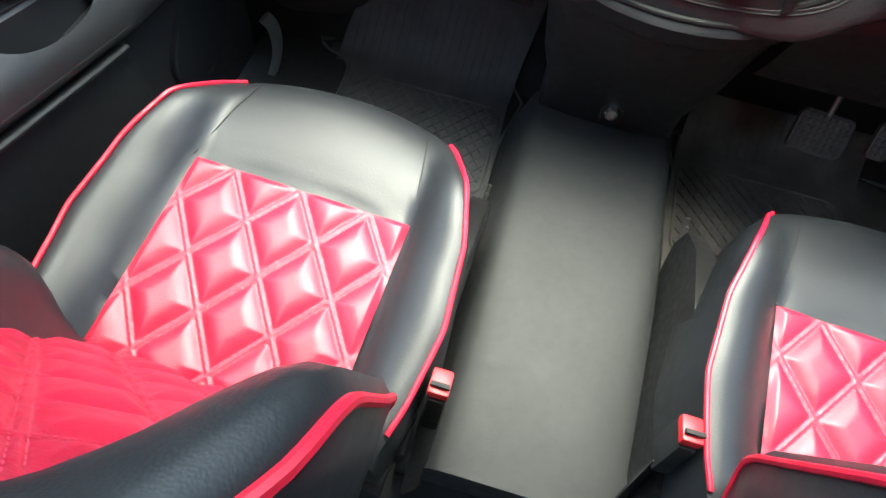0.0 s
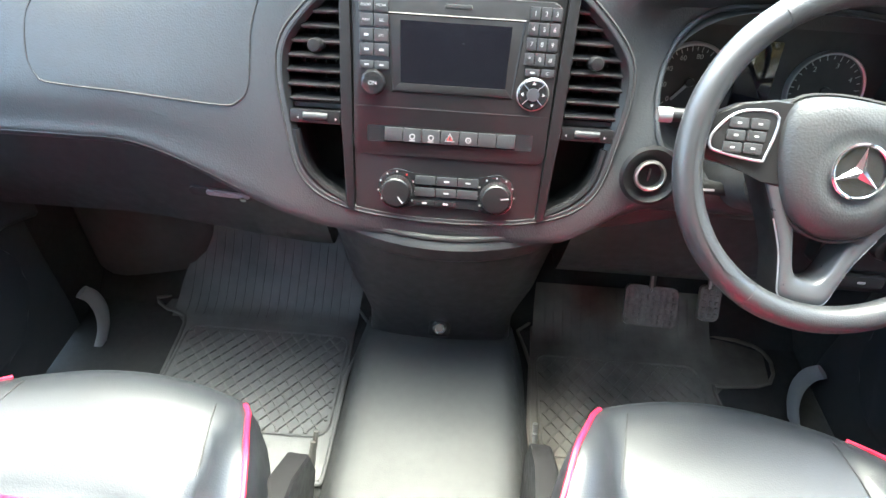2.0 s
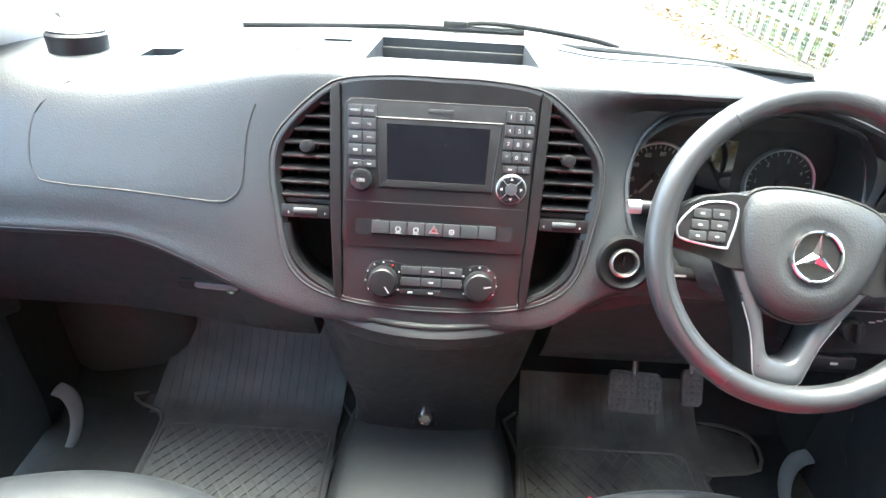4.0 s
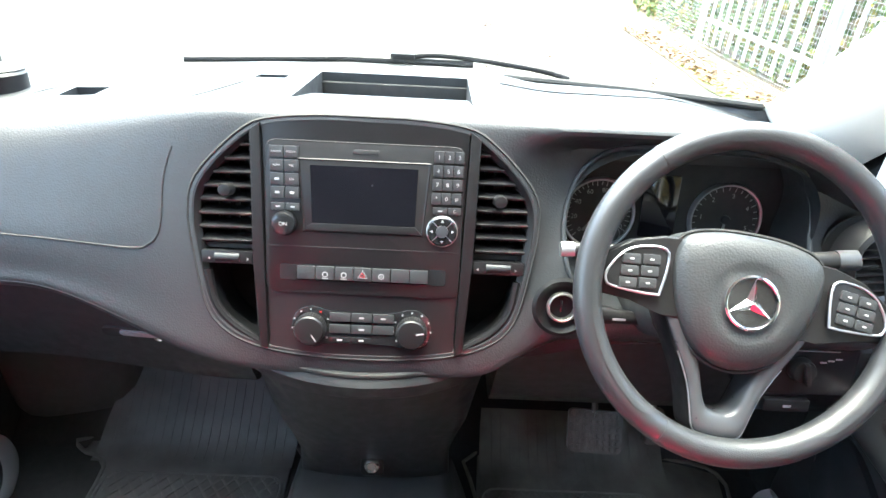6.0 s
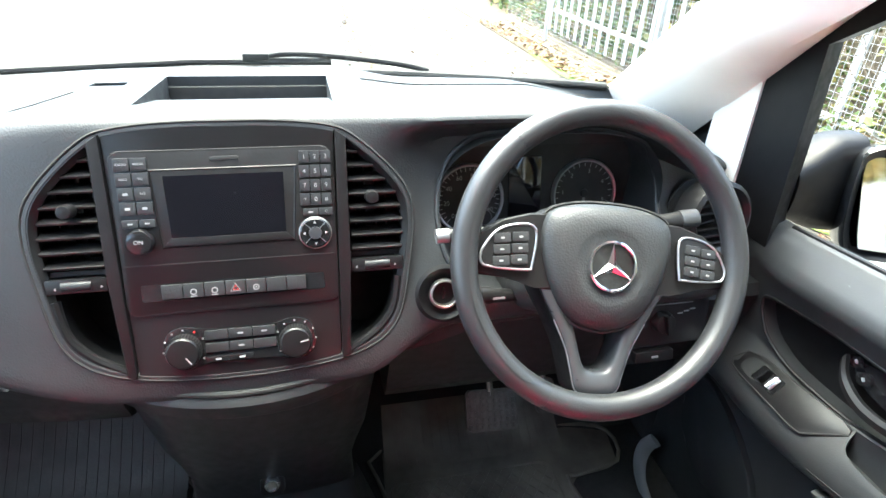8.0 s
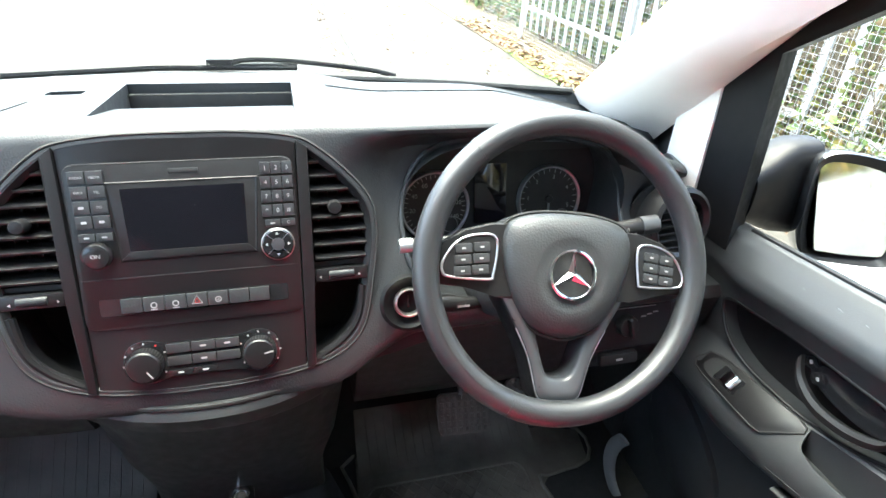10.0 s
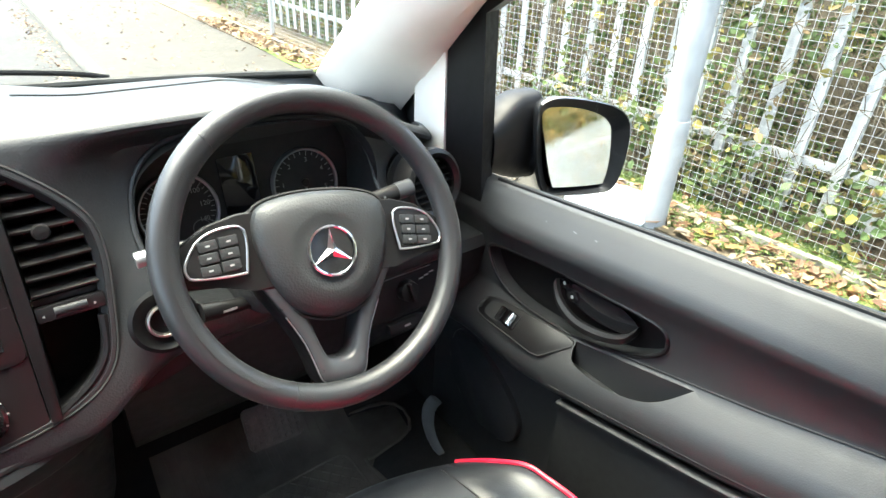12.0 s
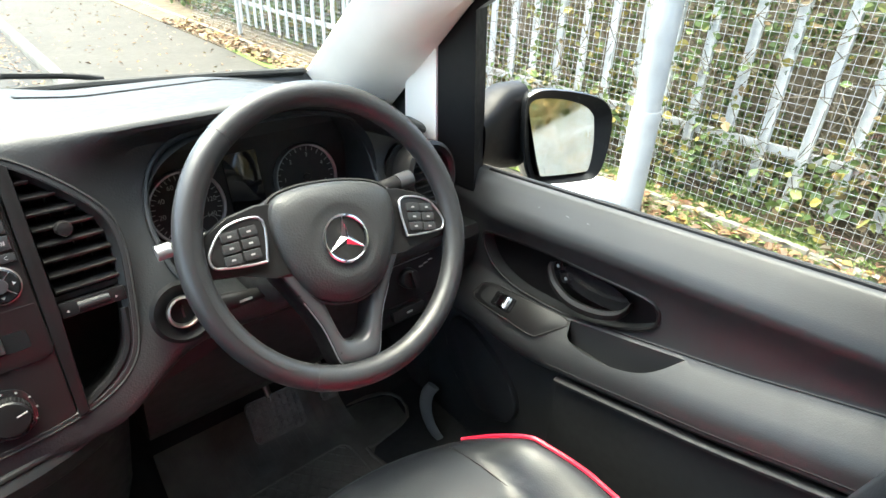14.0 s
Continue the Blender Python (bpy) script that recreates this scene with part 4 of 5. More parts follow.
def dial(u, v, r, h, parent, name, label, mat=SATIN, ribs=36):
    bm = bmesh.new()
    prof = [(0.0001, 0.0), (r * 1.04, 0.0), (r, 0.002), (r * 0.94, h - 0.002), (r * 0.86, h), (r * 0.6, h + 0.0006), (0.0001, h + 0.0006)]
    add_lathe(bm, prof, on_stack(u, v, 0.002), 48)
    k = part(name, bm, mat, parent, label)
    bm = bmesh.new()
    for i in range(ribs):
        a = 360 / ribs * i
        add_box(bm, (0.0012, r * 0.09, h * 0.75), on_stack(u, v, 0.002) @ pose(0, 0, 0, 0, 0, a) @ pose(0, r * 0.965, h * 0.5))
    part("ribbing", bm, mat, k, smooth=False)
    return k


kl = dial(-0.105, 0.1455, 0.0165, 0.014, radio, "power_knob", "ribbed black power knob", GLOSS)
words("ON", 0.007, on_stack(-0.105, 0.1455, 0.0172), WHITEINK, kl)
kr = part("navigation_ring", lathe([(0.0001, 0.002), (0.0205, 0.002), (0.0205, 0.006), (0.018, 0.008), (0.0001, 0.008)], on_stack(0.1055, 0.143), 40), GLOSS, radio, "round four-way key with silver edge")
part("silver_edge", lathe([(0.0200, 0.003), (0.0214, 0.003), (0.0214, 0.0058), (0.0200, 0.0064), (0.0200, 0.003)], on_stack(0.1055, 0.143), 40), DULLMETAL, kr)
part("centre_key", lathe([(0.0001, 0.007), (0.0085, 0.007), (0.0082, 0.0105), (0.0001, 0.011)], on_stack(0.1055, 0.143), 28), SPOKE, kr)
for a in range(0, 360, 90):
    m = on_stack(0.1055, 0.143, 0.0081) @ pose(0, 0, 0, 0, 0, a)
    part("arrow", prism([(-.0022, .0125), (.0022, .0125), (0, .016)], 0, 0.0004, m), WHITEINK, kr, smooth=False)
    part("divider", box((0.0008, 0.010, 0.0005), m @ pose(0, 0, 0, 0, 0, 45) @ pose(0, 0.0135, 0)), SATINMETAL, kr)

switches = thing("switch_row", "row of seven black dashboard switches with hazard triangle", "switches")
part("recess", prism(rounded(0.226, 0.022, 0.003), 0.0034, 0.0039, on_stack(0, 0.078)), GLOSS, switches)
for i in range(7):
    u = -0.0765 + 0.0255 * i
    b = part("switch", prism(rounded(0.0247, 0.0185, 0.001, 2), 0.0036, 0.0075, on_stack(u, 0.0785), 0.0012), DASH, switches)
    if i == 3:
        part("triangle", tube([on_stack(u, 0.0785, 0.0077) @ Vector(p) for p in ((-.0062, -.0045, 0), (.0062, -.0045, 0), (0, .006, 0))], 0.0007, closed=True, seg=5), WHITEINK, b, smooth=False)
        part("triangle", tube([on_stack(u, 0.0775, 0.0077) @ Vector(p) for p in ((-.0032, -.002, 0), (.0032, -.002, 0), (0, .0035, 0))], 0.0006, closed=True, seg=5), REDINK, b, smooth=False)
    elif i in (1, 2, 4):
        part("symbol", lathe([(0.0028, 0.0075), (0.0040, 0.0075), (0.0040, 0.0078), (0.0028, 0.0078), (0.0028, 0.0075)], on_stack(u, 0.077), 16), WHITEINK, b, smooth=False)
        if i == 4:
            words("A", 0.005, on_stack(u, 0.077, 0.0078), WHITEINK, b)
        else:
            part("symbol", box((0.008, 0.0012, 0.0003), on_stack(u, 0.0715, 0.0077)), WHITEINK, b, smooth=False)

climate = thing("climate_panel", "black heating control panel with two ribbed knobs", "heater controls")
bar = [tuple(p) for p in spline([(-.096, .0), (-.090, .022), (-.07, .031), (-.05, .026), (-.03, .024), (.03, .024), (.05, .026), (.07, .031), (.09, .022), (.096, 0), (.09, -.02), (.07, -.029), (.05, -.024), (.03, -.022), (-.03, -.022), (-.05, -.024), (-.07, -.029), (-.09, -.02)], 3, closed=True)]
part("plate", prism(bar[::-1], 0.001, 0.004, STACK, 0.001), GLOSS, climate)
for s in (-1, 1):
    k = dial(s * 0.070, 0.0, 0.0215, 0.020, climate, "climate_knob", "ribbed black rotary knob with white marker")
    part("marker", box((0.0016, 0.011, 0.0006), on_stack(s * 0.070, 0, 0.0228) @ pose(0, 0, 0, 0, 0, 215 if s < 0 else 280) @ pose(0, 0.012, 0)), WHITEINK, k, smooth=False)
    for i in range(9):
        a = radians(215 - i * 31)
        part("scale_dot", box((0.0022, 0.0022, 0.0004), on_stack(s * 0.070 + 0.0262 * math.cos(a), 0.0262 * math.sin(a), 0.0042)), REDINK if (s < 0 and i == 5) else WHITEINK, climate, smooth=False)
for r, (v, w) in enumerate(((0.0165, 0.029), (-0.0005, 0.029), (-0.0165, 0.029))):
    for c in (-1, 0, 1):
        if r == 2 and c == 1:
            continue
        b = part("key", prism(rounded(w, 0.0125 if r < 2 else 0.008, 0.0012, 3), 0.0036, 0.0062, on_stack(c * 0.0300, v), 0.0008), DASH if r < 2 else GLOSS, climate)
        if (r, c) != (0, -1) and (r, c) not in ((1, -1), (1, 1)):
            part("symbol", prism(rounded(0.0075, 0.0025, 0.001, 2), 0.0062, 0.0065, on_stack(c * 0.0300, v)), WHITEINK, b, smooth=False)

# ---- instrument cluster ----
cluster = thing("instrument_cluster", "black instrument cluster with two round dials and screen", "instruments")
CL = pose(0.449, 0.170, 0.772, 90 - 14, 0, 0) @ Matrix.Scale(1.06, 4)
part("backplate", prism(rounded(0.40, 0.23, 0.06, 5, 0, 0.015), -0.008, 0.0, CL), CAVITY, cluster)
part("hood", loft([[(mix(0.475, u, k), y, mix(0.79, v, k)) for u, v in CLUSTER] for k, y in ((1.0, 0.085), (0.985, 0.10), (0.95, 0.17))], ring=True), LOWER, cluster, "dark instrument hood")
part("cluster_rim", tube([(u, dash_y(u, v) - 0.001, v) for u, v in CLUSTER], 0.004, closed=True, seg=8), DASH, cluster)
part("info_screen", prism(rounded(0.052, 0.092, 0.002), 0.0, 0.004, CL @ pose(-0.005, 0.015, 0), 0.0008), SCREEN, cluster, "dark brownish information screen")


def gauge(u, labels, a0, a1, ticks, needle):
    g = part("dial_face", lathe([(0.0001, 0.003), (0.050, 0.003), (0.050, 0.0), (0.0001, 0.0)], CL @ pose(u, 0, 0), 48), CAVITY, cluster, "black dial face with white figures")
    part("dial_ring", lathe([(0.0500, 0.0), (0.0500, 0.008), (0.0525, 0.009), (0.0545, 0.006), (0.0545, 0.0), (0.05, 0.0)], CL @ pose(u, 0, 0), 56), SATINMETAL, g, "satin silver dial ring")
    for i in range(ticks + 1):
        a = radians(mix(a0, a1, i / ticks))
        major = i % 2 == 0
        part("tick", box((0.0075 if major else 0.0045, 0.0011, 0.0003), CL @ pose(u + 0.0455 * math.cos(a), 0.0455 * math.sin(a), 0.0033, 0, 0, math.degrees(a))), WHITEINK, g, smooth=False)
    for i, t in enumerate(labels):
        a = radians(mix(a0, a1, i / (len(labels) - 1)))
        words(t, 0.0095, CL @ pose(u + 0.0355 * math.cos(a), 0.0355 * math.sin(a), 0.0033), WHITEINK, g)
    part("needle", box((0.004, 0.034, 0.0015), CL @ pose(u, 0, 0.006, 0, 0, needle) @ pose(0, 0.016, 0), 0.0005), GREYINK, g)
    part("needle_cap", cyl(0.007, 0.006, 0.004, CL @ pose(u, 0, 0.004), 20, 0.001), SATIN, g)
    part("small_dial", lathe([(0.0115, 0.003), (0.0125, 0.003), (0.0125, 0.0038), (0.0115, 0.0038), (0.0115, 0.003)], CL @ pose(u + 0.024, -0.030, 0), 24), GREYINK, g)


gauge(-0.094, ("0", "20", "40", "60", "80", "100", "120", "140"), 225, -30, 28, 140)
gauge(0.094, ("0", "1", "2", "3", "4", "5"), 225, -20, 20, 175)


# ---- round end vents, ignition, small fittings ----
def round_vent(c, tilt, yaw, r):
    v = thing("round_air_vent", "round black air vent with horizontal slats", "air vent", "end vents")
    m = pose(*c, tilt, 0, yaw)
    part("ring", lathe([(r - 0.012, -0.01), (r - 0.010, 0.010), (r - 0.003, 0.016), (r + 0.004, 0.012), (r + 0.006, 0.0), (r + 0.002, -0.03), (r - 0.012, -0.01)], m, 48), SATIN, v, "satin black vent ring")
    part("back", cyl(r, r, 0.004, m @ pose(0, 0, -0.05), 40), CAVITY, v)
    for i in range(-3, 4):
        h = i * 0.0125
        w = 2 * math.sqrt(max((r - 0.012) ** 2 - h * h, 0.0001))
        part("slat", box((w, 0.003, 0.018), m @ pose(0, h, -0.004, 20), 0.0008), SATIN, v)
    part("vent_knob", cyl(0.007, 0.0065, 0.016, m @ pose(0, 0, -0.002), 18, 0.001), SATIN, v)


round_vent(VENT_L, 78, -12, 0.060)
round_vent(VENT_R, 78, 8, 0.056)
ign = thing("ignition_switch", "round ignition key slot with bright metal ring", "ignition switch")
mi = pose(*IGN, 70, 0, 0)
part("ring", lathe([(0.0165, -0.012), (0.0168, -0.001), (0.0182, 0.001), (0.0205, 0.0), (0.0215, -0.005), (0.0165, -0.012)], mi, 40), DULLMETAL, ign, "dull silver ring")
part("barrel", lathe([(0.0001, -0.012), (0.018, -0.012), (0.018, -0.02), (0.0001, -0.02)], mi, 32), CAVITY, ign)
part("key_slot", box((0.004, 0.018, 0.006), mi @ pose(0, 0, -0.012), 0.001), GLOSS, ign)
part("collar", lathe([(0.0215, -0.010), (0.030, -0.006), (0.036, -0.001), (0.041, -0.004), (0.03, -0.03)], mi, 40), SEAL, ign, "dark plastic collar")

lk = thing("column_socket", "round metal socket in black plate", "socket")
ml = pose(0, 0.0735, 0.283, 74, 0, 0)
part("plate", prism(rounded(0.042, 0.034, 0.008, 4, 0, -0.004), -0.006, 0.003, ml, 0.002), SATIN, lk)
part("ring", lathe([(0.008, 0.002), (0.0085, 0.009), (0.0115, 0.010), (0.0145, 0.006), (0.015, 0.002), (0.008, 0.002)], ml, 32), CHROME, lk, "polished metal ring")
part("core", cyl(0.008, 0.008, 0.006, ml, 24), DULLMETAL, lk)


def dash_top(x, y):
    pr = dash_profile(x)[:6]
    for (y0, z0), (y1, z1) in zip(pr, pr[1:]):
        if y1 <= y <= y0:
            return mix(z0, z1, (y0 - y) / (y0 - y1))
    return pr[-1][1]


LID = spline([(-.540, .886), (-.575, .858), (-.588, .83), (-.590, .790), (-.580, .768), (-.560, .760), (-.45, .755), (-.325, .751), (-.294, .758), (-.277, .782), (-.270, .845), (-.257, .884)], 5)
part("lid_seam", tube([(x, dash_y(x, z) - 0.0002, z) for x, z in LID], 0.0014, seg=6), CAVITY, dashboard, "narrow dark seam of the airbag lid")
for a, b in (((-.545, .145), (-.49, .27)), ((-.255, .125), (-.215, .27))):
    part("lid_seam", tube([(mix(a[0], b[0], k), mix(a[1], b[1], k), dash_top(mix(a[0], b[0], k), mix(a[1], b[1], k)) + 0.0004) for k in np.linspace(0, 1, 8)], 0.0014, seg=6), CAVITY, dashboard)
part("crease_line", tube([(x, dash_profile(x)[10][0] + 0.001, dash_profile(x)[10][1] - 0.004) for x in np.linspace(-0.80, -0.30, 26)], 0.0020, seg=6), SATIN, dashboard)
part("speaker_strip", loft([[(x, 0.425 - 0.2 * max(abs(x) - 0.35, 0) ** 2, dash_top(x, 0.42 - 0.2 * max(abs(x) - 0.35, 0) ** 2) + 0.002), (x, 0.375, dash_top(x, 0.375) + 0.0022)] for x in np.linspace(0.20, 0.62, 15)]), LOWER, dashboard, "finely perforated strip on the dashboard top")
cup = thing("dash_cup_holder", "dark round cup holder set into the dashboard top", "cup holder")
part("ring", lathe([(0.034, -0.015), (0.036, 0.022), (0.040, 0.026), (0.044, 0.022), (0.043, -0.015), (0.034, -0.015)], pose(-0.578, 0.235, 0.905, -4, 0, 0), 36), SATIN, cup)
part("lid", lathe([(0.0001, 0.024), (0.040, 0.024), (0.041, 0.028), (0.036, 0.031), (0.0001, 0.032)], pose(-0.578, 0.238, 0.905, -4, 0, 0), 36), DASH, cup, "grey lid")

# light switch and small controls right of the wheel
lsw = thing("light_switch", "black rotary headlamp switch with printed marks", "light switch")
ms = pose(0.643, 0.010, 0.612, 76, 0, 0)
part("plate", prism(rounded(0.17, 0.085, 0.01), -0.03, 0.0, ms, 0.003), SATIN, lsw)
part("rotary_knob", cyl(0.019, 0.017, 0.016, ms, 32, 0.002), SATIN, lsw)
part("grip_bar", box((0.007, 0.034, 0.012), ms @ pose(0, 0, 0.02, 0, 0, 12), 0.003), SATIN, lsw)
for k in range(3):
    part("printed_mark", prism(rounded(0.010, 0.0025, 0.001, 2), 0.0, 0.0004, ms @ pose(0.034 + 0.011 * k, 0.010 + 0.003 * k, 0)), WHITEINK, lsw, smooth=False)
part("vent_line", box((0.11, 0.0015, 0.001), ms @ pose(0, 0.028, 0.0005)), GREYLEVER, lsw)
brk = part("release_lever", box((0.07, 0.02, 0.016), ms @ pose(-0.01, -0.06, 0.0), 0.004), SATIN, lsw)
part("printed_mark", prism(rounded(0.012, 0.004, 0.001, 2), 0.0081, 0.0085, ms @ pose(-0.01, -0.06, 0.0)), WHITEINK, brk, smooth=False)

# ---- footwells ----
for s, n in ((1, "right"), (-1, "left")):
    kp = part("wall_kick_%s" % n, box((0.05, 0.50, 0.86), pose(s * 0.895, 0.41, 0.44), 0.01), CARPET)
    tagged(kp, "black footwell side lining", "lining", kind="structure")


def mat_thing(name, label, outline, slope_pts, top, field, mat, ribmat):
    mt = thing(name, label, "floor mat", "floor mats")
    part("sheet", prism(outline, 0.0, 0.006, pose(0, 0, FLOOR + 0.002), 0.002), mat, mt)
    rim = spline([(x, y, FLOOR + 0.009) for x, y in outline], 3, closed=True)
    part("raised_edge", tube(rim, 0.0045, closed=True, seg=8), mat, mt)
    if slope_pts:
        x0, x1 = slope_pts
        up = [q for q in spline([(.235, .0585), (.262, .0605), (.290, .072), (.325, .098), (.37, .134), (.41, .172), (.46, .240), (.50, .290)], 4) if q[0] <= top]
        part("toe_flap", loft([[(mix(x, x * 0.96 + 0.02, smooth(.28, .5, y)), y, z) for y, z in up] for x in np.linspace(x0, x1, 8)]), mat, mt, "upturned front of the mat")
        bm = bmesh.new()
        for x in np.arange(x0 + 0.03, x1 - 0.02, 0.022):
            add_tube(bm, [(x, y, z + 0.0003) for y, z in up[2:-1]], 0.0011, seg=5)
        part("toe_ribs", bm, mat, mt, "fine raised lines up the mat's front")
    x0, x1, y0, y1 = field
    bm = bmesh.new()
    w, h, sp = x1 - x0, y1 - y0, 0.030
    for sg in (1, -1):
        c = -w
        while c < w + h * 1.2:
            # line: (x - x0) = c - sg' * slope * (y - y0)
            pts = []
            for k in range(41):
                y = y0 + h * k / 40
                x = (x0 + c - 0.85 * (y - y0)) if sg > 0 else (x1 - c + 0.85 * (y - y0))
                if x0 <= x <= x1:
                    pts.append((x, y))
            if len(pts) > 1:
                a, b = Vector((*pts[0], 0)), Vector((*pts[-1], 0))
                d = b - a
                if d.length > 0.01:
                    add_box(bm, (0.0042, d.length, 0.004), Matrix.Translation(((a + b) / 2).to_tuple()[:2] + (FLOOR + 0.0095,)) @ pose(0, 0, 0, 0, 0, math.degrees(math.atan2(-d.x, d.y))))
            c += sp
    part("diamond_ribs", bm, ribmat, mt, "raised diamond ribs", smooth=False)
    part("field_border", tube([(x, y, FLOOR + 0.009) for x, y in rounded(w + 0.012, h + 0.012, 0.03, 4, (x0 + x1) / 2, (y0 + y1) / 2)], 0.0035, closed=True, seg=6), mat, mt)
    return mt


mat_thing("floor_mat", "black rubber floor mat with raised diamond ribs", [(-.690, .262), (-.68, .30), (-.21, .30), (-.204, .10), (-.205, -.13), (-.216, -.150), (-.24, -.155), (-.60, -.16), (-.612, .06), (-.620, .215), (-.650, .247)][::-1], (-.66, -.205), 0.50, (-.600, -.222, -.050, .205), RUBBER, RIBS)
mat_thing("floor_mat", "dusty black rubber floor mat under the pedals", [(.222, .30), (.66, .30), (.785, .262), (.770, .170), (.655, .148), (.632, .125), (.63, -.15), (.22, -.15), (.200, -.06), (.214, .17)][::-1], (.225, .66), 0.375, (.232, .600, -.050, .195), DUSTY, DUSTY)


def pedal(x, y, z, w, h, label):
    p = thing("pedal", label, "pedal", "pedals")
    m = pose(x, y, z, 52, 0, -4)
    part("pad", prism(rounded(w, h, 0.012), -0.008, 0.006, m, 0.003), PEDAL, p)
    bm = bmesh.new()
    nx, ny = int(w / 0.014), int(h / 0.014)
    for i in range(nx):
        for j in range(ny):
            add_box(bm, (0.008, 0.010, 0.004), m @ pose((i - (nx - 1) / 2) * 0.0135, (j - (ny - 1) / 2) * 0.0135, 0.007), 0.001, 1)
    part("studs", bm, PEDAL, p, smooth=False)
    part("arm", tube([m @ Vector((0, 0.01, -0.006)), (x, y + 0.06, z + 0.10), (x, y + 0.09, z + 0.24)], 0.010, seg=8, flat=0.6), DULLMETAL, p, "dark metal pedal arm")


pedal(0.452, 0.215, 0.238, 0.112, 0.088, "worn rubber brake pedal pad with studs")
pedal(0.578, 0.225, 0.250, 0.044, 0.078, "narrow ribbed rubber accelerator pedal")

hump = part("trim_9", box((0.32, 0.34, 0.36), pose(-0.765, 0.50, 0.21, 0, 0, 10), 0.12, 6), HUMP)
tagged(hump, "dark grey wheel arch hump in the footwell", "wheel arch", kind="structure")

# ---- door mirror ----
MM = pose(1.085, 0.045, 0.772, 82, 0, -23)
mir = thing("door_mirror", "black door mirror housing with clear glass", "wing mirror")
HOUSE = [tuple(p) for p in spline([(-.098, .060), (-.085, .092), (-.04, .100), (.05, .086), (.098, .062), (.112, .02), (.104, -.05), (.085, -.092), (.05, -.100), (-.05, -.098), (-.075, -.088), (-.092, -.03)], 4, closed=True)]
GLASS = [tuple(p) for p in spline([(-.080, .066), (-.060, .080), (.0, .076), (.055, .064), (.075, .040), (.078, -.02), (.068, -.072), (.050, -.082), (-.04, -.080), (-.056, -.070), (-.070, -.005)], 4, closed=True)]
secs = [[MM @ Vector((u * k, v * k, h)) for u, v in HOUSE] for k, h in ((0.45, -0.105), (0.78, -0.085), (0.95, -0.05), (1.0, -0.01), (1.0, 0.008), (0.975, 0.012))]
bm = bmesh.new()
add_loft(bm, secs, ring=True, caps=False)
bm.faces.new([bm.verts.new(p) for p in secs[0]])
part("housing", bm, PAINT, mir, "glossy black housing")
part("inner_frame", loft([[MM @ Vector((u * 0.975, v * 0.975, 0.012)) for u, v in HOUSE], [MM @ Vector((u * 0.72 - 0.004, v * 0.80 - 0.004, -0.010)) for u, v in HOUSE]], ring=True), SATIN, mir, "satin black inner frame")
part("mirror_glass", prism(GLASS[::-1], -0.004, -0.001, pose(1.085, 0.045, 0.772, 77.5, 0, -19.5)), MIRROR, mir, "clear mirror glass")
body = []
for x, y, z, ry, rz in ((0.895, 0.128, 0.782, 0.042, 0.048), (0.925, 0.134, 0.784, 0.046, 0.060), (0.955, 0.138, 0.786, 0.046, 0.076), (0.985, 0.140, 0.786, 0.044, 0.088), (1.03, 0.135, 0.784, 0.040, 0.092)):
    ring = []
    for a in np.linspace(0, 2 * math.pi, 24, endpoint=False):
        c, n = math.cos(a), math.sin(a)
        ring.append((x, y + ry * math.copysign(abs(c) ** 0.6, c), z + rz * math.copysign(abs(n) ** 0.6, n)))
    body.append(ring)
part("arm", loft(body, ring=True, caps=True), SEAL, mir, "matt black mirror foot and shell")

# ---- wiper and cowl outside the windscreen ----
wiper = thing("windscreen_wiper", "black wiper arm resting along the windscreen foot", "wiper")
part("blade", tube([(-0.42, 0.545, 0.888), (-0.1, 0.575, 0.898), (0.16, 0.580, 0.897)], 0.007, seg=8), SEAL, wiper)
part("arm", tube(spline([(0.02, 0.575, 0.905), (0.07, 0.58, 0.912), (0.16, 0.582, 0.908), (0.30, 0.575, 0.893), (0.36, 0.57, 0.880)], 4), 0.006, seg=8), SEAL, wiper)
part("joint", box((0.05, 0.02, 0.014), pose(0.015, 0.577, 0.908), 0.004), SEAL, wiper)
cowl = part("trim_10", loft([[(x, foot_y(x) + 0.004, 0.862 - 0.02 * abs(x)), (x, foot_y(x) + 0.10, 0.858 - 0.03 * abs(x)), (x, foot_y(x) + 0.22, 0.80)] for x in np.linspace(-0.75, 0.75, 15)]), CAVITY)
tagged(cowl, "black plastic cowl below the windscreen", "cowl", kind="structure")

# ---- outside ----
GZ = -0.45
ST = pose(0.11, 0.83, GZ)      # local x away from the van across the pavement, y along the street
TARMAC = material("pale_tarmac", (0.038, 0.034, 0.028), 0.9, grain=0.5, grain_scale=120, mottle=0.25, mottle_scale=2)
ROAD = material("grey_road", (0.028, 0.027, 0.026), 0.9, grain=0.5, grain_scale=150, mottle=0.2, mottle_scale=2)
SOIL = material("leafy_soil", (0.10, 0.075, 0.045), 0.95, grain=0.6, grain_scale=60, mottle=0.5, mottle_scale=5)
MOSS = material("moss_and_grass", (0.11, 0.15, 0.03), 0.95, grain=0.8, grain_scale=90, mottle=0.5, mottle_scale=7)
GALV = material("galvanised_steel", (0.48, 0.48, 0.47), 0.55, metal=0.15, mottle=0.18, mottle_scale=8, object_random=0.12)
WIRE = material("galvanised_wire", (0.48, 0.48, 0.47), 0.5, metal=0.2, mottle=0.1)
POST = material("weathered_post", (0.360, 0.360, 0.353), 0.6, grain=0.2, grain_scale=60, mottle=0.24, mottle_scale=5)
CONCRETE = material("pale_concrete", (0.20, 0.185, 0.155), 0.9, grain=0.4, grain_scale=80, mottle=0.22)
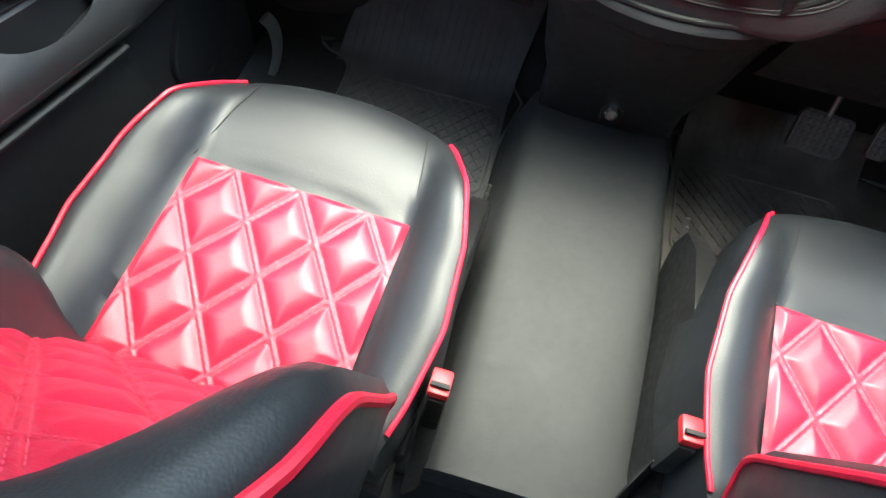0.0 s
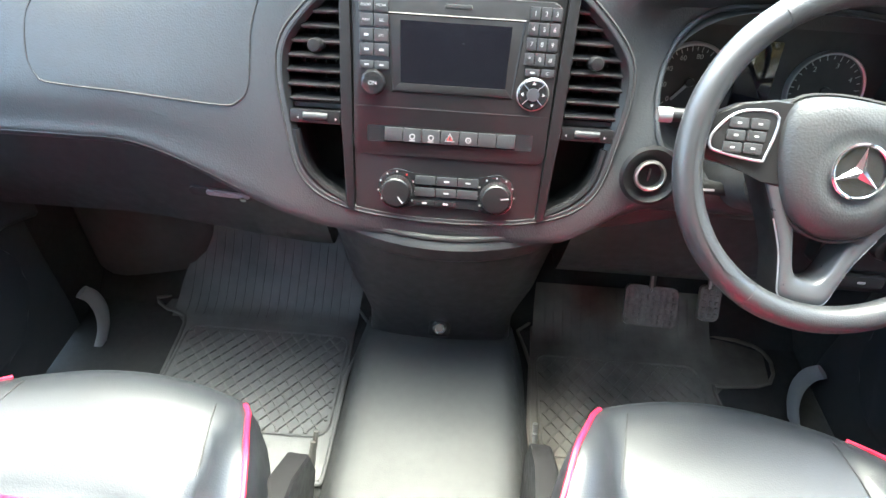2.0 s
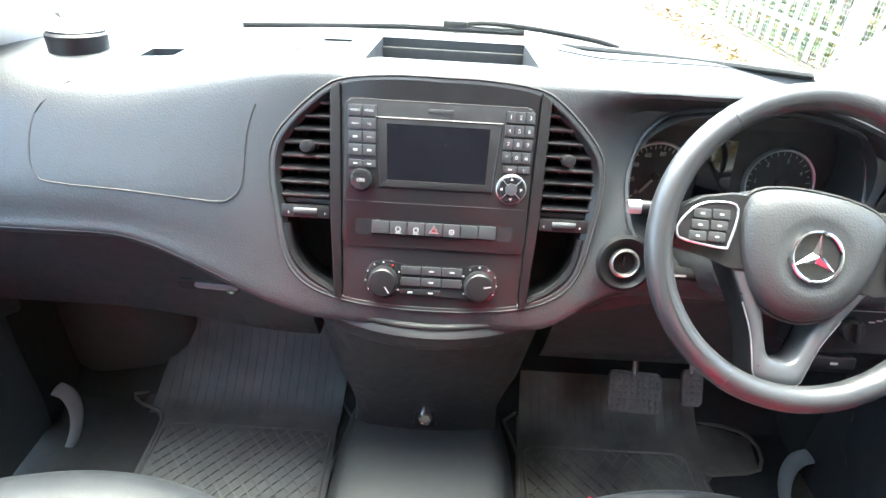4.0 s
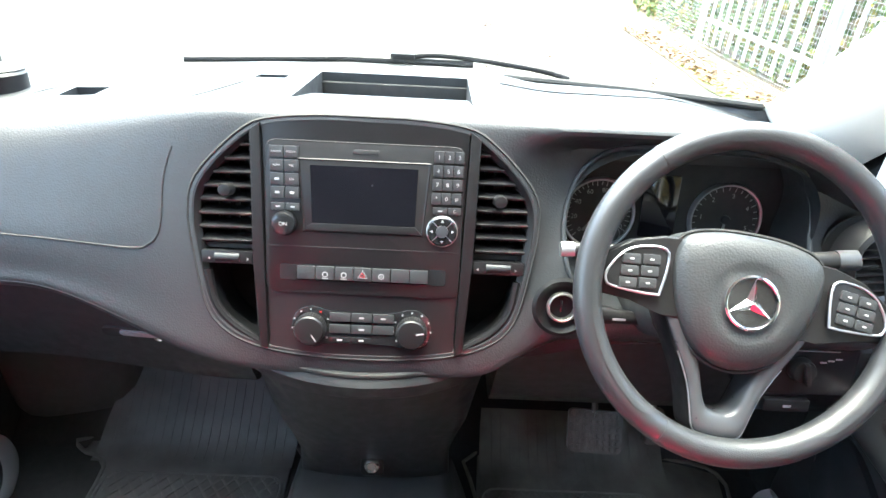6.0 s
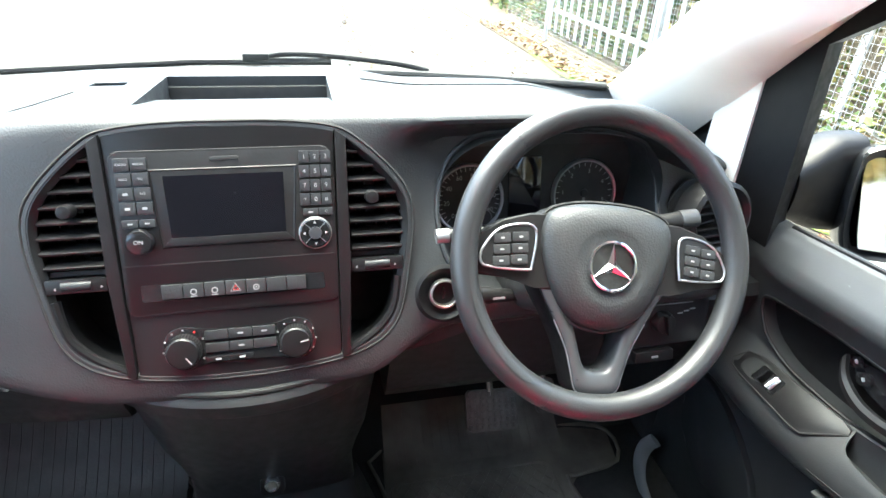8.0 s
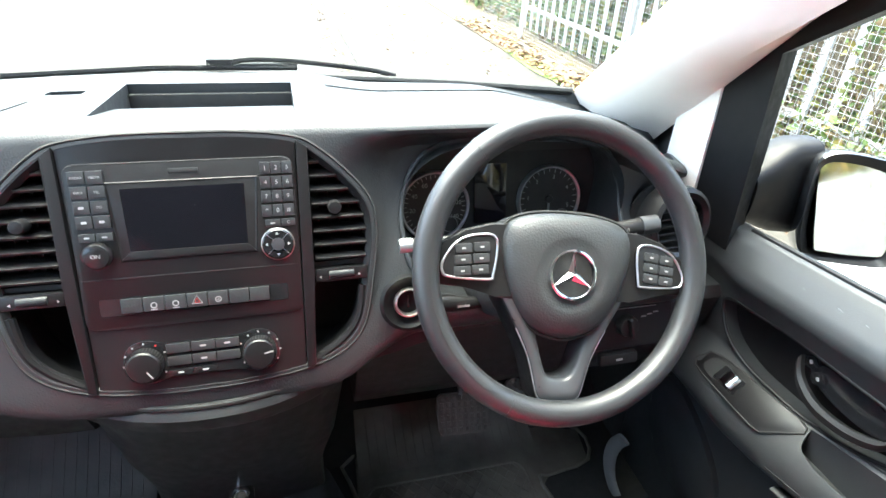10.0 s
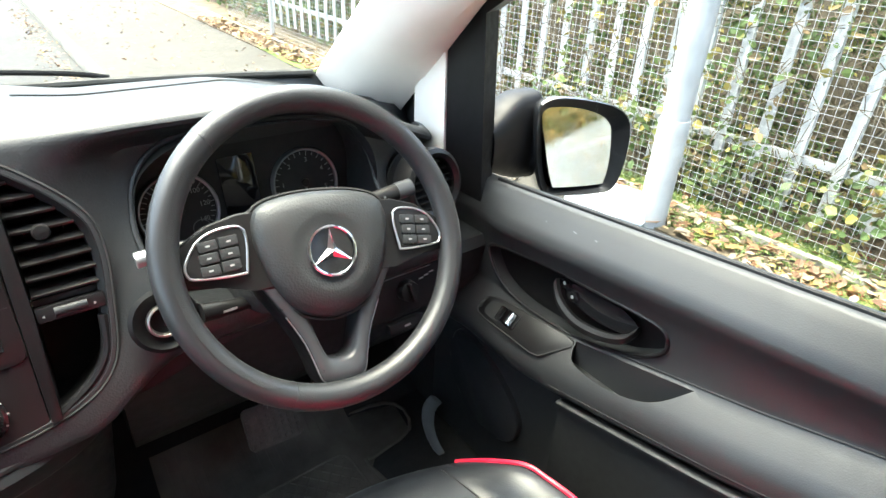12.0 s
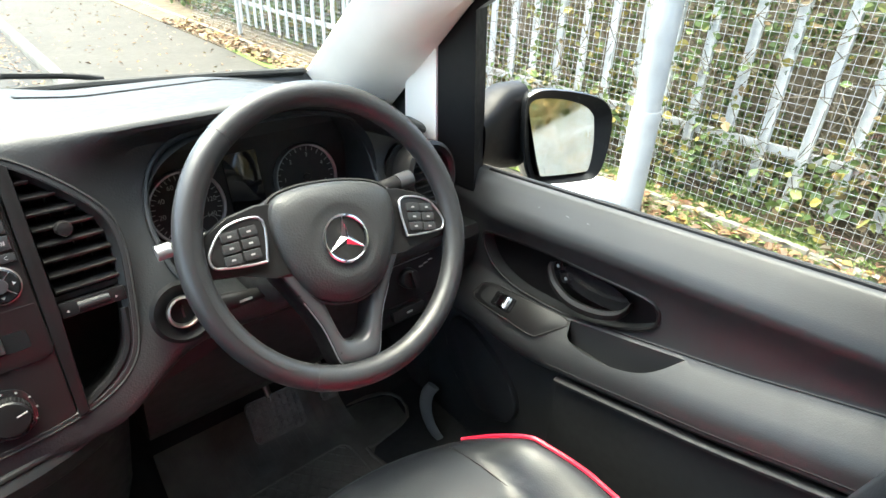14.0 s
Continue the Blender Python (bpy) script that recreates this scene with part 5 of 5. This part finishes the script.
BAG = material("white_plastic_sack", (0.74, 0.77, 0.78), 0.45, mottle=0.08)
EARTH = material("shaded_earth_bank", (0.13, 0.11, 0.075), 0.95, grain=0.6, grain_scale=30, mottle=0.5, mottle_scale=3)


def leaf_material(name, colours, rough=0.6):
    m = material(name, (0.1, 0.1, 0.1), rough, mottle=0.1)
    nt = m.node_tree
    b = nt.nodes["Principled BSDF"]
    geo = nt.nodes.new("ShaderNodeNewGeometry")
    ramp = nt.nodes.new("ShaderNodeValToRGB")
    ramp.color_ramp.interpolation = "CONSTANT"
    els = ramp.color_ramp.elements
    while len(els) < len(colours):
        els.new(0.5)
    for i, c in enumerate(colours):
        els[i].position = i / len(colours)
        els[i].color = (*c, 1)
    nt.links.new(geo.outputs["Random Per Island"], ramp.inputs[0])
    nt.links.new(ramp.outputs[0], b.inputs["Base Color"])
    return m


IVY = leaf_material("bramble_leaves", [(0.085, 0.130, 0.032), (0.110, 0.160, 0.040), (0.145, 0.190, 0.058), (0.065, 0.100, 0.030), (0.220, 0.225, 0.065), (0.125, 0.175, 0.048), (0.290, 0.235, 0.055), (0.190, 0.130, 0.060)])
AUTUMN = leaf_material("fallen_leaves", [(0.190, 0.114, 0.050), (0.219, 0.152, 0.084), (0.139, 0.067, 0.029), (0.253, 0.203, 0.139), (0.232, 0.160, 0.042), (0.105, 0.055, 0.029), (0.203, 0.118, 0.067)], 0.7)
TWIG = leaf_material("dry_twigs", [(0.136, 0.099, 0.062), (0.186, 0.143, 0.093), (0.099, 0.074, 0.050), (0.223, 0.186, 0.130)], 0.8)
GRASSM = leaf_material("short_grass", [(0.099, 0.149, 0.031), (0.136, 0.180, 0.043), (0.074, 0.118, 0.025), (0.174, 0.186, 0.062)])
TREE = leaf_material("autumn_trees", [(0.174, 0.125, 0.031), (0.244, 0.145, 0.031), (0.094, 0.107, 0.025), (0.291, 0.186, 0.043), (0.149, 0.142, 0.037)])


def slab(name, x0, x1, y0, y1, z0, z1, mat, label, cat):
    ob = part(name, box((x1 - x0, y1 - y0, z1 - z0), ST @ pose((x0 + x1) / 2, (y0 + y1) / 2, (z0 + z1) / 2)), mat, smooth=False)
    return tagged(ob, label, cat, kind="structure")


slab("ground", -400, 400, -400, 400, -0.40, -0.10, ROAD, "grey asphalt road surface", "ground")
slab("pavement", 1.10, 3.08, -30, 60, -0.09, 0.0, TARMAC, "pale worn tarmac pavement", "pavement")
slab("ground_2", 3.08, 14, -30, 60, -0.09, 0.012, SOIL, "brown soil verge with leaf litter", "verge")
kerb = thing("kerb", "pale concrete kerb stones along the road", "kerb", kind="structure")
for i in range(-4, 16):
    part("kerb_stone", box((0.115, 0.905, 0.14), ST @ pose(1.04, i * 0.915 + 0.2, -0.055), 0.012, 2), CONCRETE, kerb)
edging = thing("edging", "mossy low concrete edging of the verge", "edging", kind="structure")
for i in range(-5, 14):
    part("edging_stone", box((0.06, 0.905, 0.11), ST @ pose(3.47, i * 0.915 - 0.3, -0.012, random.uniform(-0.8, 0.8), random.uniform(-3, 3), random.uniform(-0.8, 0.8)), 0.010, 2), CONCRETE, edging)


def moss_patch():
    bm = bmesh.new()
    for cx0, cy0, rx, ry in ((3.22, 3.9, .16, 1.2), (3.28, -.05, .13, .25), (3.62, -.35, .12, .5), (3.2, 1.3, .15, .35), (3.6, .5, .1, .4), (3.3, -1.0, .14, .3), (3.16, 5.5, .14, .9)):
        n = 26
        c = bm.verts.new(ST @ Vector((cx0, cy0, 0.032)))
        ring = []
        for i in range(n):
            a = 2 * math.pi * i / n
            k = 1 + 0.35 * noise.noise((math.cos(a) * 2 + cx0 * 9, math.sin(a) * 2 + cy0 * 9, 0))
            ring.append(bm.verts.new(ST @ Vector((cx0 + rx * k * math.cos(a), cy0 + ry * k * math.sin(a), 0.013))))
        for i in range(n):
            bm.faces.new((c, ring[i], ring[(i + 1) % n]))
    ob = part("moss", bm, MOSS)
    return tagged(ob, "green moss and turf on the verge", "moss", kind="stuff")


moss_patch()


def scatter(name, label, cat, count, place, size, mat, narrow=0.6, flatness=1.0, seed=1):
    """Many small folded leaves in one mesh."""
    rnd = random.Random(seed)
    verts, faces = [], []
    for _ in range(count):
        p = place(rnd)
        if p is None:
            continue
        m = ST @ Matrix.Translation(p) @ Euler((rnd.uniform(-1, 1) * flatness * 1.5, rnd.uniform(-1, 1) * flatness * 1.5, rnd.uniform(0, 6.3))).to_matrix().to_4x4()
        s = size * rnd.uniform(0.6, 1.4)
        fold = rnd.uniform(0.05, 0.35) * s
        pts = [(0, -s, 0), (narrow * s, -0.3 * s, fold), (narrow * 0.8 * s, 0.4 * s, fold), (0, s, 0), (-narrow * 0.8 * s, 0.4 * s, fold), (-narrow * s, -0.3 * s, fold)]
        b = len(verts)
        verts += [tuple(m @ Vector(q)) for q in pts]
        faces += [(b, b + 1, b + 2, b + 3), (b, b + 3, b + 4, b + 5)]
    me = bpy.data.meshes.new(name)
    me.from_pydata(verts, [], faces)
    me.materials.append(mat)
    return tagged(new(name, me), label, cat, kind="stuff")


def hedge_spot(y0, y1, x0, x1, h0, h1):
    def f(r):
        y = r.uniform(y0, y1)
        z = h0 + (h1 - h0) * r.random() ** 1.3
        d = noise.noise((y * 1.6, z * 1.8, 3.1)) + 0.5 * noise.noise((y * 4.5, z * 4.5, 7.7))
        if d < r.uniform(-0.45, 0.25):
            return None
        return (r.uniform(x0, x1) + 0.15 * d, y, z)
    return f


def gutter(r):
    if r.random() < 0.6:
        return (0.80 + 0.09 * r.gauss(0, 1), r.uniform(1, 12), -0.092)
    return (r.uniform(1.15, 3.1), r.uniform(1, 12), 0.006)


scatter("bramble_leaves", "green and yellowing bramble leaves behind the fence", "bramble", 30000, hedge_spot(-3, 4, 3.92, 4.5, 0.03, 2.6), 0.030, IVY, 0.62, 1.0, 2)
scatter("bramble_leaves", "green bramble leaves growing through the mesh", "bramble", 1500, hedge_spot(-2.2, 2, 3.56, 3.70, 0.03, 0.6), 0.032, IVY, 0.7, 0.8, 3)
scatter("bramble_leaves", "sparse bramble leaves among the pales", "bramble", 6500, hedge_spot(-3, 4, 3.64, 3.86, 0.1, 2.5), 0.028, IVY, 0.7, 1.0, 13)
scatter("hedge_leaves", "dense ivy hedge along the fence further ahead", "hedge", 16000, hedge_spot(3.5, 12, 3.9, 4.6, 0.05, 3.0), 0.045, IVY, 0.7, 1.0, 4)
scatter("fallen_leaves", "brown and orange fallen leaves on the verge", "fallen leaves", 2600, lambda r: (3.07 + abs(r.gauss(0.18, 0.20)), r.uniform(-3, 9), 0.03 + 0.02 * r.random()), 0.036, AUTUMN, 0.55, 0.35, 5)
scatter("fallen_leaves", "fallen leaves along the gutter and pavement", "fallen leaves", 900, lambda r: gutter(r), 0.024, AUTUMN, 0.55, 0.25, 6)
scatter("grass_tufts", "short green grass tufts on the verge", "grass", 9000, lambda r: (r.choice((3.25, 3.58, 3.62, 3.35)) + r.gauss(0, 0.07), r.uniform(-2.5, 3), 0.03 + 0.02 * r.random()), 0.014, GRASSM, 0.3, 1.2, 7)


def twigs():
    rnd = random.Random(8)
    verts, faces = [], []
    for _ in range(6500):
        y, x, z = rnd.uniform(-3, 4), rnd.choice((3.64, 3.7, 3.8)) + 0.75 * rnd.random() ** 1.6, 2.3 * rnd.random() ** 1.4
        d = Vector((rnd.gauss(0, .3), rnd.gauss(0, .7), rnd.gauss(0.2, .6))).normalized() * rnd.uniform(0.08, 0.32)
        a = Vector((x, y, z))
        n = d.orthogonal().normalized() * 0.0028
        n2 = d.cross(n).normalized() * 0.0028
        b = len(verts)
        for p in (a, a + d):
            verts += [tuple(ST @ (p + n)), tuple(ST @ (p - n * 0.5 + n2)), tuple(ST @ (p - n * 0.5 - n2))]
        faces += [(b, b + 1, b + 4, b + 3), (b + 1, b + 2, b + 5, b + 4), (b + 2, b, b + 3, b + 5)]
    me = bpy.data.meshes.new("dry_twigs")
    me.from_pydata(verts, [], faces)
    me.materials.append(TWIG)
    tagged(new("dry_twigs", me), "tangle of dry brown stems behind the fence", "twigs", kind="stuff")


twigs()
# backdrop sheet; the shade behind the leaves is put into its brown
bank = part("backdrop", loft([[ST @ Vector((4.55, y, 0)), ST @ Vector((4.7 + 0.2 * math.sin(y), y, 1.4)), ST @ Vector((5.0 + 0.3 * math.sin(2 * y), y, 3.0 + 0.3 * math.sin(1.7 * y)))] for y in np.linspace(-12, 30, 60)]), EARTH)
tagged(bank, "earth bank backdrop behind the fence with shade in its brown", "bank", kind="structure")
scatter("far_trees", "autumn coloured trees behind the fence", "trees", 26000, lambda r: (4.7 + abs(r.gauss(0, 1.6)), -3.5 - r.uniform(0, 30), 7.5 * r.random() ** 1.2 + 0.1), 0.15, TREE, 0.7, 1.0, 9)

scatter("far_trees", "yellow autumn trees at the far end of the street", "trees", 9000, lambda r: (r.uniform(-2, 7), -29 - abs(r.gauss(0, 3)), 9 * r.random() ** 1.1), 0.30, TREE, 0.7, 1.0, 19)

# fence: palisade, mesh, posts
fence = thing("palisade_fence", "galvanised steel palisade fence with pointed pales", "fence")
pale_bm = bmesh.new()
sec = [(-.036, 0.0), (-.028, .016), (-.010, .004), (.010, .004), (.028, .016), (.036, 0.0), (.028, .012), (.010, 0.0), (-.010, 0.0), (-.028, .012)]
add_loft(pale_bm, [[(p[1] * -1, p[0], z) for p in sec] for z in (0.0, 2.2)], ring=True, caps=True)
first = part("pale", pale_bm, GALV, fence)
first.matrix_world = ST @ pose(3.87, -2.9, 0.12)
for i in [k for k in range(-100, 44) if k]:
    o = new("pale", first.data)
    o.parent = fence
    o.matrix_world = ST @ pose(3.87 + random.uniform(-.004, .004), -2.9 + 0.245 * i, 0.12 + random.uniform(-.01, .01), random.uniform(-.6, .6), 0, random.uniform(-3, 3))
for z in (0.42, 1.9):
    part("rail", box((0.04, 35.0, 0.05), ST @ pose(3.90, -9.9, z), 0.004), GALV, fence)

mesh = thing("mesh_fence", "welded galvanised wire mesh fence panel", "mesh fence")
uw = part("upright_wire", box((0.0019, 0.0019, 2.3)), WIRE, mesh, smooth=False).data
cw = part("cross_wire", box((0.0022, 12.0, 0.0022)), WIRE, mesh, smooth=False).data
for o in list(mesh.children):
    o.matrix_world = ST @ (pose(3.60, -3.05, 1.17) if o.data == uw else pose(3.596, 3.0, 2.33))
for i in range(240):
    o = new("upright_wire", uw)
    o.parent = mesh
    o.matrix_world = ST @ pose(3.60, -3.0 + 0.05 * i, 1.17, random.uniform(-.05, .05))
for i in range(46):
    o = new("cross_wire", cw)
    o.parent = mesh
    o.matrix_world = ST @ pose(3.596, 3.0, 0.03 + 0.05 * i)
for y in (4.2, 7.2):
    part("mesh_post", box((0.05, 0.05, 2.4), ST @ pose(3.63, y, 1.2), 0.004), GALV, mesh)

pole = thing("street_pole", "pale weathered galvanised street pole with sleeve joint", "pole")
PB = ST @ pose(3.14, 0.235, 0)
part("lower_sleeve", lathe([(0.0001, 0.0), (0.092, 0.0), (0.089, 0.05), (0.088, 0.655), (0.084, 0.672), (0.0001, 0.672)], PB, 40), POST, pole)
part("shaft", lathe([(0.0001, 0.66), (0.079, 0.66), (0.078, 3.6), (0.0001, 3.6)], PB, 40), POST, pole)
sack = thing("plastic_sack", "crumpled white plastic sack lying on the pavement", "sack")
bm = bmesh.new()
bmesh.ops.create_cube(bm, size=2.0)
bmesh.ops.subdivide_edges(bm, edges=bm.edges, cuts=14, use_grid_fill=True)
for v in bm.verts:
    x, y, z = v.co
    k = (0.55 + 0.45 * smooth(1.0, -0.6, y)) * (1 - 0.18 * abs(x) ** 4)
    top = z * k + 0.16 * noise.noise((x * 2.3, y * 2.3, z)) + 0.05 * noise.noise((x * 7, y * 7, z * 3))
    v.co = ST @ (Vector((2.93, 0.46, 0.12)) + Vector((x * 0.13 * (1 - 0.25 * max(z, 0)) + 0.012 * noise.noise((y * 4, z * 4, 1)), y * 0.22 + 0.02 * z, max(top, -0.98) * 0.115)))
part("sack_body", bm, BAG, sack)

# a teal rag caught in the stems behind the fence
rag = bmesh.new()
bmesh.ops.create_grid(rag, x_segments=16, y_segments=8, size=1.0)
for v in rag.verts:
    x, y = v.co.x, v.co.y
    v.co = ST @ Vector((4.02 + 0.05 * noise.noise((x * 2.5, y * 2.5, 0)), -1.02 + 0.17 * x, 0.86 + 0.05 * y - 0.05 * x + 0.03 * noise.noise((x * 3, y * 3, 5))))
rag_ob = part("cloth_rag", rag, material("teal_cloth", (0.02, 0.20, 0.24), 0.8, grain=0.4, grain_scale=300, mottle=0.3))
rag_ob.modifiers.new("thickness", "SOLIDIFY").thickness = 0.004
tagged(rag_ob, "crumpled teal cloth rag caught among the stems", "rag")
